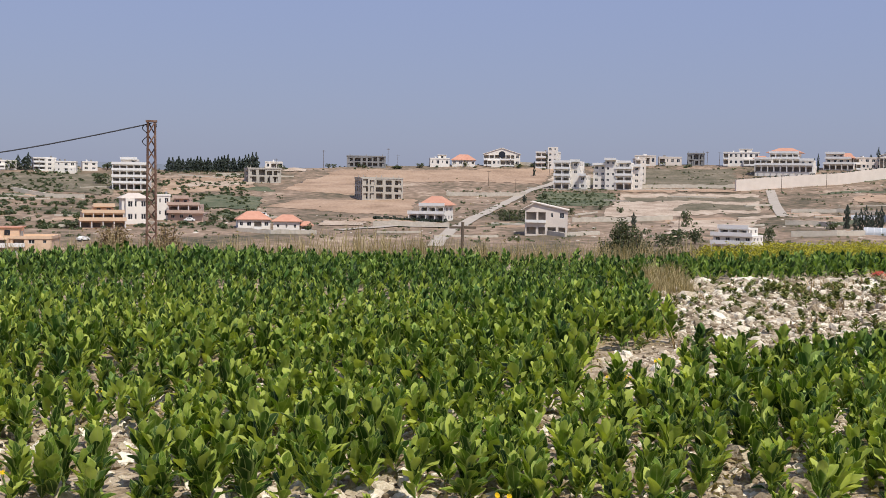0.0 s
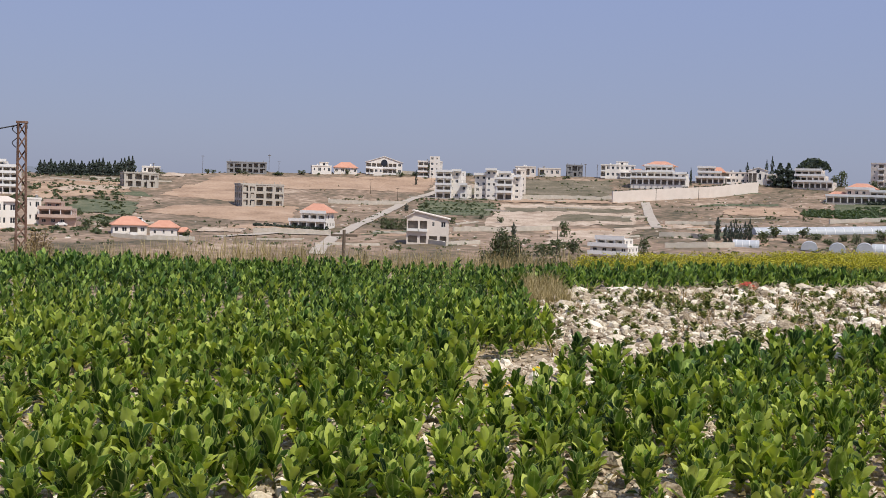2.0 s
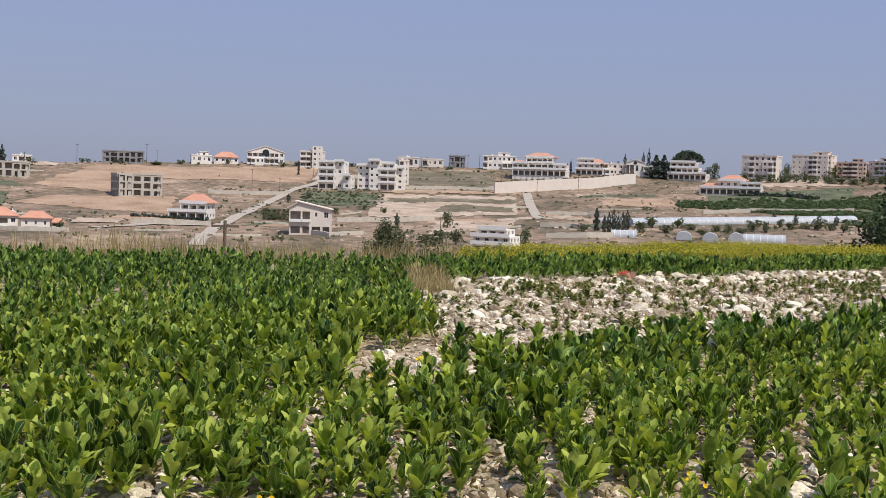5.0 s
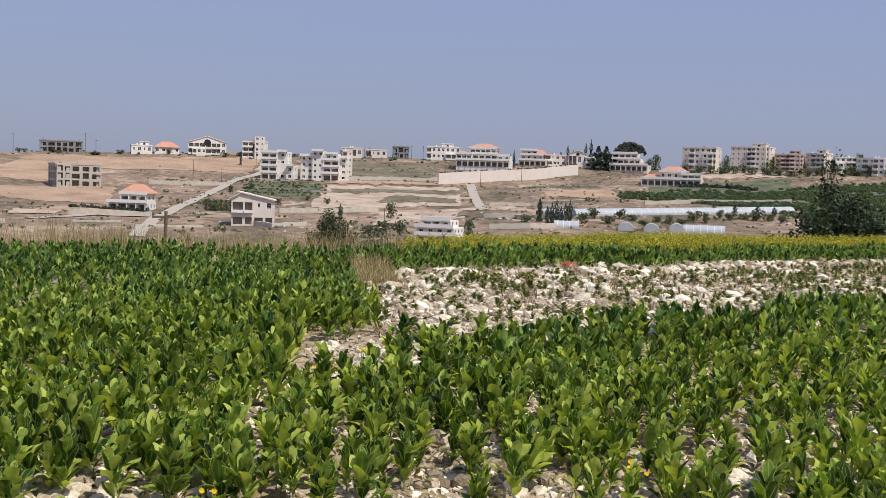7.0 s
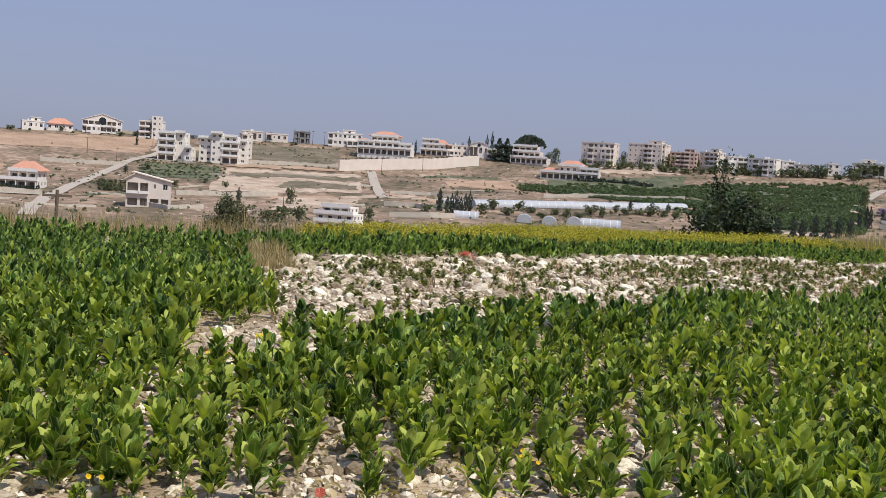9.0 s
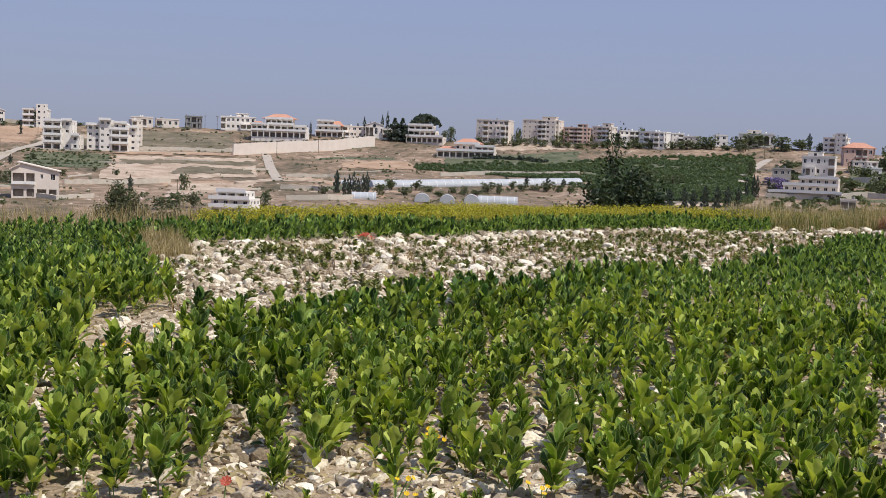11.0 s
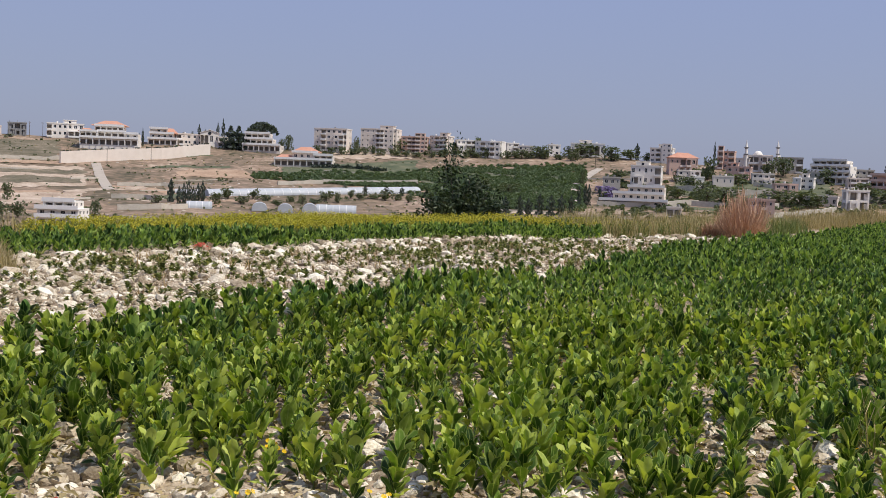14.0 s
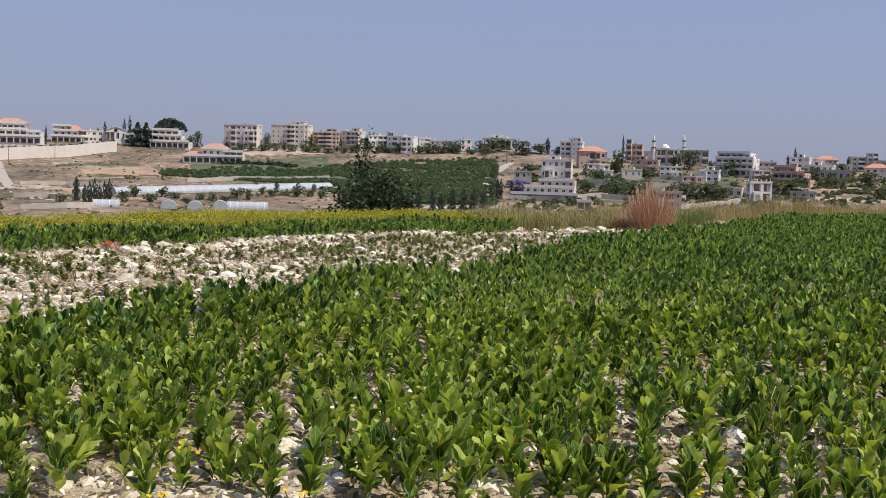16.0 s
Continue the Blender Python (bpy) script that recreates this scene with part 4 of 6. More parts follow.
        for xa, za, xb, zb in ((-x - o, high + 0.2, -x * 0.62, high + 2.2), (-x * 0.75, high + 2.9, x + o, high - 0.1)):
            v = [bm.verts.new(c) for c in ((xa, -y - o, za), (xb, -y - o, zb), (xb, y + o, zb), (xa, y + o, za))]
            u = [bm.verts.new(c.co + Vector((0, 0, 0.35))) for c in v]
            bm.faces.new(v[::-1])
            bm.faces.new(u)
            for i in range(4):
                bm.faces.new((v[i], v[(i + 1) % 4], u[(i + 1) % 4], u[i]))
        part("roof", bm, WALLS["cream"], root, "pale mono-pitch roof slab")
        for yy in (-y + 0.02, y - 0.02):
            bm = bmesh.new()
            bm.faces.new([bm.verts.new(c) for c in ((-x, yy, high), (x, yy, high), (-x * 0.66, yy, high + 2.6), (-x * 0.66, yy, high + 2.1), (-x, yy, high + 0.5))])
            part("gable", bm, WALLS[wall], root)
    if roof == "gablebay":
        cx, w2, y0, y1 = -front * 0.1, front * 0.34, -depth / 2 - 1.3, -depth / 2 + 2.0
        outline = [(cx - w2 / 2, 0), (cx + w2 / 2, 0), (cx + w2 / 2, high), (cx, high + 2.6), (cx - w2 / 2, high)]
        bm = bmesh.new()
        a = [bm.verts.new((q, y0, z)) for q, z in outline]
        b = [bm.verts.new((q, y1, z)) for q, z in outline]
        bm.faces.new(a)
        bm.faces.new(b[::-1])
        for i in range(5):
            bm.faces.new((a[i], b[i], b[(i + 1) % 5], a[(i + 1) % 5]))
        part("gabled_bay", bm, WALLS[wall], root, "projecting gabled stair bay")
        bm = bmesh.new()
        arch = [(0.55 * math.cos(math.pi * k / 10), high - 0.6 + 0.55 * math.sin(math.pi * k / 10)) for k in range(11)] + [(-0.55, sink + fl), (0.55, sink + fl)]
        f = bm.faces.new([bm.verts.new((cx + q, y0 - 0.03, z)) for q, z in arch])
        part("arched_window", bm, GLASS, root, "tall dark arched window")
        for side in (-1, 1):
            for k in range(1, storeys):
                win = child("window", fr, root)
                win.matrix_basis = pose(cx + side * w2 * 0.33, y0 - 0.02, sink + fl * (k + 0.3)) @ Matrix.Diagonal((1.1, 1, 1.2, 1))
                child("pane", gl, win, "dark glass")
    if roof == "dome":
        bm = bmesh.new()
        bmesh.ops.create_uvsphere(bm, u_segments=20, v_segments=12, radius=front * 0.16, matrix=pose(0, 0, high + 0.4))
        part("dome", bm, WALLS["white"], root, "small white dome")
    return root


BUILDINGS = [
    ('apartment_block', -21.22, 301, 21.0, 8.6, 4, 'peach', 'boxes', -12, 'peach-plastered apartment block with banded balconies below the hill'),
    ('house', -15.57, 443, 10.8, 9.6, 2, 'white', 'hip', 10, 'white-plastered house with a low pale hipped roof'),
    ('house', -14.18, 460, 5.6, 9.8, 2, 'white', 'flat', 10, 'white-plastered two-storey house with dark openings'),
    ('apartment_block', -19.78, 678, 13.1, 7.1, 3, 'white', 'flat', 8, 'pale apartment block on the far ridge'),
    ('house', -18.82, 670, 12.3, 6.1, 2, 'white', 'flat', -8, 'white house on the far ridge'),
    ('house', -17.69, 679, 9.0, 4.9, 2, 'white', 'flat', 8, 'small white house on the far ridge'),
    ('house', -21.51, 680, 11.8, 4.8, 2, 'white', 'flat', 8, 'small white house among ridge trees'),
    ('concrete_shell', -9.20, 641, 20.6, 7.7, 2, 'concrete', 'flat', 12, 'unfinished pale concrete house with open storeys'),
    ('concrete_skeleton', -4.02, 723, 25.1, 6.6, 2, 'grey', 'frame', 0, 'unfinished open concrete frame on the ridge'),
    ('concrete_shell', -3.25, 572, 24.5, 10.7, 3, 'concrete', 'flat', 14, 'unfinished bare concrete block with dark open storeys'),
    ('bungalow', -9.70, 424, 12.7, 3.4, 1, 'white', 'hipred', 6, 'white bungalow with an orange tiled hipped roof'),
    ('bungalow', -8.05, 415, 10.1, 3.8, 1, 'white', 'hipred', -6, 'white bungalow with an orange tiled roof beside a garden'),
    ('hut', -7.04, 416, 4.0, 2.1, 1, 'pink', 'hipred', 0, 'small stone hut with a tiled roof'),
    ('villa', 5.28, 414, 15.8, 9.2, 2, 'cream', 'shed', -4, 'cream house with a sloping mono-pitch roof and garage openings'),
    ('house', -0.24, 730, 13.4, 5.0, 1, 'white', 'boxes', 6, 'small white house on the ridge'),
    ('bungalow', 0.99, 732, 15.3, 3.8, 1, 'white', 'hipred', 0, 'low house with a red tiled roof on the ridge'),
    ('villa', 2.96, 735, 24.0, 7.9, 2, 'white', 'gable', 0, 'white villa with a gabled front and arched bay'),
    ('house', 5.29, 728, 16.0, 10.3, 3, 'white', 'flat', -10, 'modern white house with dark glazed floors'),
    ('apartment_block', 10.00, 661, 7.1, 14.5, 4, 'cream', 'flat', 20, 'cream apartment wing behind a white block'),
    ('house', 10.24, 746, 13.7, 6.2, 1, 'cream', 'flat', 0, 'low cream house on the ridge'),
    ('house', 11.48, 748, 15.2, 5.0, 1, 'cream', 'flat', 6, 'low cream house with dark windows on the ridge'),
    ('concrete_shell', 12.74, 750, 11.1, 7.5, 2, 'grey', 'flat', 0, 'small unfinished grey block on the ridge'),
    ('house', 14.94, 748, 22.5, 8.4, 2, 'white', 'boxes', 0, 'long modern white house on the ridge'),
    ('house', 21.83, 736, 12.0, 8.9, 1, 'white', 'gable', 0, 'small white house among cypresses'),
    ('apartment_block', 27.92, 738, 24.4, 14.6, 4, 'cream', 'flat', -16, 'cream four-storey apartment block behind trees'),
    ('apartment_block', 30.38, 741, 27.0, 15.4, 5, 'cream', 'boxes', -14, 'pale five-storey apartment block on the skyline'),
    ('apartment_block', 32.20, 744, 18.6, 10.6, 4, 'rose', 'flat', -8, 'rose-coloured apartment block on the skyline'),
    ('apartment_block', 33.51, 745, 15.9, 11.8, 4, 'cream', 'boxes', -24, 'cream apartment block with a side staircase'),
    ('apartment_block', 34.86, 747, 14.0, 9.6, 3, 'white', 'flat', 12, 'white apartment block beside skyline trees'),
    ('apartment_block', 36.03, 739, 20.3, 10.4, 3, 'white', 'flat', -16, 'white three-storey apartment block with balcony bands'),
    ('house', 37.25, 750, 9.2, 8.3, 3, 'white', 'flat', 14, 'narrow white house on the skyline'),
    ('house', 37.94, 744, 9.5, 7.1, 2, 'cream', 'flat', 0, 'cream house on the skyline'),
    ('house', 39.40, 754, 8.4, 7.5, 2, 'white', 'flat', 12, 'small white house behind trees'),
    ('villa', 41.07, 756, 22.7, 8.5, 1, 'white', 'boxes', 0, 'white house with a wide flat overhanging roof'),
    ('house', 44.79, 740, 15.8, 9.3, 3, 'white', 'boxes', -10, 'white stepped house on the town slope'),
    ('house', 45.88, 690, 18.3, 10.4, 2, 'rose', 'hipred', 10, 'rose stone house with a red tiled roof and arches'),
    ('house', 47.96, 721, 11.4, 10.8, 3, 'rose', 'flat', -10, 'rose-coloured plastered house on the town slope'),
    ('house', 44.07, 632, 17.7, 10.8, 2, 'white', 'boxes', -6, 'white upper house with roof terrace'),
    ('mosque', 49.49, 714, 17.5, 9.9, 2, 'cream', 'dome', 0, 'cream stone mosque with a small dome'),
    ('house', 50.94, 713, 17.4, 9.1, 2, 'concrete', 'flat', 0, 'grey concrete building beside trees'),
    ('house', 57.27, 712, 13.8, 5.5, 2, 'cream', 'hipred', 10, 'cream house with an orange hipped roof'),
    ('apartment_block', 58.97, 711, 16.7, 8.1, 3, 'concrete', 'flat', 12, 'pale apartment block with long balconies'),
    ('house', 60.73, 690, 29.6, 8.4, 2, 'concrete', 'flat', 0, 'grey house at the edge of town'),
    ('concrete_shell', 54.22, 556, 11.9, 9.2, 2, 'white', 'flat', 18, 'unfinished white house with blank walls'),
    ('hut', 45.54, 487, 6.2, 4.4, 1, 'cream', 'flat', 0, 'small stone hut below the terraces'),
    ('house', 57.67, 658, 16.8, 6.3, 1, 'concrete', 'flat', 0, 'long flat-roofed shed with open front'),
    ('house', 49.77, 506, 11.6, 8.1, 2, 'rose', 'flat', 0, 'rose-coloured house behind dry weeds'),
    ('house', 46.58, 633, 9.0, 6.0, 1, 'white', 'flat', 10, 'low white house among town gardens'),
    ('house', 48.78, 713, 9.1, 7.8, 2, 'cream', 'flat', -14, 'small cream house beside the mosque'),
    ('house', 54.47, 685, 11.5, 6.7, 2, 'concrete', 'flat', 10, 'pale two-storey house behind garden trees'),
    ('house', 56.01, 709, 12.3, 6.5, 2, 'white', 'boxes', -12, 'white house behind a rose house'),
    ('house', 57.98, 699, 11.4, 4.7, 1, 'white', 'flat', 0, 'low white house on the far ridge'),
    ('house', 50.91, 603, 12.9, 6.6, 2, 'rose', 'flat', 12, 'rose garden house below a concrete building'),
    ('house', 52.47, 571, 18.0, 4.5, 1, 'cream', 'flat', -5, 'long low cream building in the gardens'),
    ('house', 47.89, 642, 11.8, 5.8, 1, 'cream', 'flat', 6, 'low cream house on a terrace'),
    ('house', 52.29, 669, 9.5, 6.6, 2, 'concrete', 'flat', 0, 'grey house beside a white block'),
    ('hut', 56.22, 577, 11.8, 3.3, 1, 'concrete', 'flat', 0, 'low concrete shed at the valley edge'),
    ('house', 22.57, 735, 9.4, 6.5, 2, 'cream', 'flat', 10, 'small cream house behind cypresses'),
    ('house', -8.71, 702, 10.7, 4.2, 1, 'white', 'flat', 0, 'low white house beside the pine wood'),
    ('house', 20.93, 739, 21.8, 7.1, 2, 'cream', 'flat', 10, 'cream house with a terrace on the ridge'),
    ('house', 46.20, 655, 14.0, 6.5, 2, 'cream', 'flat', 8, 'cream house above garden terraces'),
    ('house', 48.60, 680, 15.0, 7.2, 2, 'rose', 'boxes', -8, 'rose house among town gardens'),
    ('house', 49.80, 655, 13.0, 6.0, 2, 'cream', 'flat', 6, 'cream house below the mosque'),
    ('house', 51.70, 640, 12.0, 6.4, 2, 'white', 'boxes', -10, 'white house with a rooftop room in the town'),
    ('house', 54.20, 655, 12.0, 5.6, 2, 'cream', 'flat', 10, 'cream house beside garden trees'),
    ('house', 57.00, 668, 15.0, 7.4, 2, 'white', 'boxes', -8, 'white house with a rooftop room on the slope'),
    ('house', 59.60, 664, 14.0, 6.8, 2, 'cream', 'hipred', 6, 'cream house with a tiled roof at the edge of town'),
    ('house', 42.36, 586, 9.0, 8.8, 2, 'concrete', 'flat', 0, 'pale concrete house beside a purple tree'),
]
for row in BUILDINGS:
    building(*row)


def tiered_house(kind, bearing, dist, turn, wall, tiers, roofs, label):
    """A house of stacked tiers (x0, x1, front, depth, z0, z1, open): open tiers have deep loggias behind columns and a balcony."""
    x, y = spot(bearing, dist)
    root = tagged(new(kind), label, kind.replace("_", " "))
    sink = 3.0
    root.matrix_basis = pose(x, y, ground(x, y) - sink + (1.6 if kind == "mansion" else 0.0), 0, 0, -bearing + turn)
    fr, gl = unit_pane()
    r2 = random.Random(int(bearing * 10))
    for x0, x1, y0, d, z0, z1, is_open in tiers:
        w, h, cx = x1 - x0, z1 - z0, (x0 + x1) / 2
        low = sink if z0 == 0 else 0.0
        at = pose(cx, y0 + d / 2, z0 + sink - low)
        verts, faces, idx, panes = [], [], [], []
        sides = [(pose(0, -d / 2, 0), w), (pose(w / 2, 0, 0, 0, 0, 90), d), (pose(0, d / 2, 0, 0, 0, 180), w), (pose(-w / 2, 0, 0, 0, 0, -90), d)]
        bays = max(1, round(w / 3.6))
        for k, (m, span) in enumerate(sides):
            ops, n = [], max(1, round(span / 3.6))
            for i in range(n):
                c, bw = -span / 2 + span * (i + 0.5) / n, span / n
                if k == 2:
                    continue
                if is_open and k == 0:
                    ops.append((c - bw * 0.4, c + bw * 0.4, low + 0.15, low + h * 0.68, 2.0))
                else:
                    rows = max(1, round(h / 3.6))
                    for row in range(rows):
                        ww, wh, zb = min(1.7, bw * 0.45), h / rows * 0.42, low + h / rows * (row + 0.3)
                        if r2.random() < 0.85:
                            ops.append((c - ww / 2, c + ww / 2, zb, zb + wh, 0.28))
                            panes.append((m, c, zb, ww, wh))
            facade(verts, faces, idx, span, low + h, ops, m)
        n = len(verts)
        verts += [(-w / 2, -d / 2, low + h), (w / 2, -d / 2, low + h), (w / 2, d / 2, low + h), (-w / 2, d / 2, low + h)]
        faces.append((n, n + 1, n + 2, n + 3))
        idx.append(0)
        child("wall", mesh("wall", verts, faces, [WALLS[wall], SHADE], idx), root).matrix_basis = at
        for m, c, zb, ww, wh in panes:
            win = child("window", fr, root)
            win.matrix_basis = at @ m @ pose(c, 0.2, zb) @ Matrix.Diagonal((ww, 1, wh, 1))
            child("pane", gl, win, "dark glass")
        top, out = z1 + sink, y0 - 1.5
        bm = bmesh.new()
        boxes(bm, x0 - 0.3, x1 + 0.3, out - 0.2, y0 + 0.05, top - 0.3, top + 0.02)
        boxes(bm, x0 - 0.3, x1 + 0.3, out - 0.2, out - 0.05, top + 0.02, top + 1.0)
        part("balcony", bm, TRIM if wall in ("white", "cream") else WALLS[wall], root, "projecting balcony slab with parapet")
        if is_open:
            for i in range(bays + 1):
                bm = bmesh.new()
                bmesh.ops.create_cone(bm, segments=8, radius1=0.2, radius2=0.17, depth=h - 0.3, cap_ends=True, matrix=pose(x0 + 0.2 + (w - 0.4) * i / bays, out + 0.15, z0 + sink + (h - 0.3) / 2))
                part("column", bm, TRIM, root, "round white column")
    for x0, x1, y0, d, z, h in roofs:
        hip_roof(x1 - x0, d, h, 1.1, z + sink + 0.26, TILE, root).location = ((x0 + x1) / 2, y0 + d / 2, 0)
    return root


tiered_house("mansion", 17.14, 712, -8, "white",
             [(-18, 16, -8, 18, 0, 4.2, True), (-18, -8, -7.6, 14, 4.2, 7.8, True), (-8, 8, -5, 14, 4.2, 8.2, True), (8, 16, -6, 12, 4.2, 7.2, False), (-10, 7, -3.5, 12, 8.2, 11.6, True)],
             [(-18, -11, -7.6, 8, 7.8, 1.7), (-11, 8, -3.5, 12, 11.6, 3.0)], "white mansion with balconies and a red tiled roof")
tiered_house("apartment_block", 6.55, 629, -14, "white", [(-9, 0, -4, 12, 0, 4.0, True), (-9, 0, -4, 12, 4.0, 7.8, True), (-9, 0, -4, 12, 7.8, 11.6, True), (-9, 0, -4, 12, 11.6, 15.2, True), (0, 5, -2, 11, 0, 15.8, False), (5, 9, -3.4, 11, 0, 8.0, False)], [], "white four-storey apartment block with balcony bands")
tiered_house("apartment_block", 8.75, 632, -10, "white", [(-12, -5, -2, 11, 0, 13.6, False), (-5, 1, -4, 12, 0, 16.4, False), (1, 10, -3, 12, 0, 4.0, True), (1, 10, -3, 12, 4.0, 7.8, True), (1, 10, -3, 12, 7.8, 11.6, True), (2, 9, -2.5, 11, 11.6, 15.0, False), (10, 14, 0, 9, 0, 13.0, False)], [], "white four-storey apartment block with stepped bays")
tiered_house("house", 14.85, 367, -20, "white", [(-6.5, 6.5, -4, 10, 0, 2.7, True), (-6.5, 6.5, -4, 10, 2.7, 5.3, False), (-4.5, 5, -3, 8, 5.3, 7.6, True)], [], "white three-storey house with a roof terrace in the valley")
tiered_house("house", -17.15, 427, 6, "peach", [(-8, 8, -4, 10, 0, 2.9, True), (-7, 7.5, -3.6, 9, 2.9, 5.7, True), (-3, 4, -3, 7, 5.7, 8.0, False)], [], "peach-plastered house with balconies and a small rooftop room")
tiered_house("house", -12.98, 461, -12, "pink", [(-7, 7, -4, 10, 0, 3.2, False), (-7, 5.5, -4, 9, 3.2, 6.4, True), (-5, 1, -3, 7, 6.4, 9.0, False)], [], "pinkish-brown stone house with a rooftop room")
tiered_house("apartment_block", -15.71, 598, -8, "white", [(-9, 9, -4, 12, 0, 3.3, True), (-9, 9, -4, 12, 3.3, 6.6, True), (-9, 9, -4, 12, 6.6, 9.9, True), (-9, 9, -4, 12, 9.9, 13.0, True), (-5, 3, -2, 8, 13.0, 15.6, False)], [], "tall white apartment block with balconies and a rooftop penthouse")
tiered_house("villa", -0.56, 469, -22, "white", [(-9, 7, -4, 10, 0, 3.2, True), (-4, 7, -3.6, 9, 3.2, 6.6, True)], [(-4, 7, -3.6, 9, 6.6, 3.6)], "white villa under construction with an orange tiled roof")
tiered_house("house", 19.57, 736, -8, "cream", [(-9, 9, -4, 11, 0, 3.6, True), (-8, 7, -3.5, 10, 3.6, 7.0, False), (-8, 3, -3.2, 9, 7.0, 10.0, False)],
             [(1, 8, -3.4, 7, 7.0, 3.2)], "cream stepped house with a red tiled turret roof")
tiered_house("house", 24.42, 726, -10, "cream", [(-11, 13, -6, 14, 0, 3.8, True), (-10, 8, -4, 12, 3.8, 7.6, True), (-10, 6, -3.5, 10, 7.6, 11.0, True)], [], "cream three-storey house with deep balconies")
tiered_house("villa", 26.62, 664, -8, "cream", [(-17, 17, -6, 15, 0, 3.8, True), (6, 17, -5.5, 10, 3.8, 6.6, True), (-7, 8, -3, 10, 3.8, 8.0, False)],
             [(-17, -6, -5.5, 11, 3.8, 2.4), (-7, 8, -3, 10, 8.0, 3.0)], "cream villa with white arcades and a red tiled roof")
tiered_house("apartment_block", 53.04, 676, -16, "white", [(-11, 11, -5, 13, 0, 3.3, True), (-11, 11, -5, 13, 3.3, 6.6, True), (-11, 11, -5, 13, 6.6, 9.9, True), (-10, 9, -4.6, 12, 9.9, 12.9, True)], [], "white apartment block with stacked balconies")
tiered_house("house", 55.78, 632, -16, "rose", [(-11, 10, -5, 12, 0, 3.6, True), (-10, 7, -4.5, 11, 3.6, 7.2, True), (-10, 2, -4, 9, 7.2, 10.4, False)], [], "rose house with white balconies on the town slope")
tiered_house("apartment_block", 43.78, 541, -6, "cream", [(-18, 14, -6, 14, 0, 2.6, False), (-12, 12, -4, 12, 2.6, 6.0, False), (-5, 12, -3.5, 11, 6.0, 9.2, False)], [], "cream stone block with terraces below a white house")


# ---- trees ----
def clump_crown(rng, count, shape, size):
    """A crown of many small crossed leaf clumps: shape(u, v, w) gives a place in a crown one metre high and wide."""
    V, F = [], []
    for _ in range(count):
        c = Vector(shape(rng))
        for _ in range(2):
            u = Vector((rng.uniform(-1, 1), rng.uniform(-1, 1), rng.uniform(-1, 1))).normalized()
            w = u.cross(Vector((rng.uniform(-1, 1), rng.uniform(-1, 1), rng.uniform(-1, 1)))).normalized()
            s = size * rng.uniform(0.5, 1.25)
            n = len(V)
            V += [tuple(c - u * s), tuple(c - w * s * 0.7), tuple(c + u * s), tuple(c + w * s * 0.7)]
            F.append((n, n + 1, n + 2, n + 3))
    return V, F


def lobes(rng, n):
    return [(rng.uniform(-0.26, 0.26), rng.uniform(-0.26, 0.26), rng.uniform(0.2, 0.72), rng.uniform(0.19, 0.28)) for _ in range(n)]


def broad_shape(centres):
    def place(rng):
        x, y, z, r = rng.choice(centres)
        d = Vector((rng.gauss(0, 1), rng.gauss(0, 1), rng.gauss(0, 1))).normalized() * r * rng.uniform(0.55, 1.05)
        return x + d.x, y + d.y, max(0.02, z + d.z * 0.9)
    return place


def spire_shape(taper):
    def place(rng):
        z = rng.uniform(0.04, 1.0)
        r = 0.5 * min(1.0, (1.02 - z) * taper) * (0.75 + 0.25 * math.sin(z * 19)) * rng.uniform(0.5, 1.05)
        t = rng.uniform(0, 6.283)
        return r * math.cos(t), r * math.sin(t), z
    return place


def dome_shape(rng):
    t, r = rng.uniform(0, 6.283), 0.5 * math.sqrt(rng.random())
    return r * math.cos(t), r * math.sin(t), 0.45 + 0.5 * math.sqrt(max(0, 1 - 4 * r * r)) * rng.uniform(0.6, 1.0)


def trunk_mesh(mat):
    bm = bmesh.new()
    bmesh.ops.create_cone(bm, segments=7, radius1=0.05, radius2=0.02, depth=0.75, matrix=pose(0, 0, 0.32))
    for t in (20, 140, 260):
        bmesh.ops.create_cone(bm, segments=5, radius1=0.022, radius2=0.008, depth=0.4, matrix=pose(0, 0, 0.4, 0, 0, t) @ pose(0.1, 0, 0.15, 0, 35))
    me = bpy.data.meshes.new("trunk")
    bm.to_mesh(me)
    bm.free()
    me.materials.append(mat)
    return me


trng = random.Random(5)
TRUNK = trunk_mesh(BARK)
CROWNS = {"broad": [], "cypress": [], "conifer": [], "dome": [], "lilac": []}
for i in range(5):
    CROWNS["broad"].append(mesh("crown", *clump_crown(trng, 320, broad_shape(lobes(trng, 8)), 0.055), FOLIAGE))
for i in range(3):
    CROWNS["cypress"].append(mesh("crown", *clump_crown(trng, 300, spire_shape(3.2), 0.075), CONIFER))
    CROWNS["conifer"].append(mesh("crown", *clump_crown(trng, 300, spire_shape(1.5), 0.075), CONIFER))
CROWNS["dome"].append(mesh("crown", *clump_crown(trng, 420, dome_shape, 0.06), CONIFER))
CROWNS["lilac"].append(mesh("crown", *clump_crown(trng, 330, broad_shape(lobes(trng, 6)), 0.055), LILAC))
TREE_LABEL = {"broad": "rounded olive-green tree on the dry slope", "cypress": "slender dark green cypress", "conifer": "dark pine with pointed crown in the wood",
              "dome": "dark umbrella-shaped pine above a house", "lilac": "tree in purple blossom beside a pale house"}


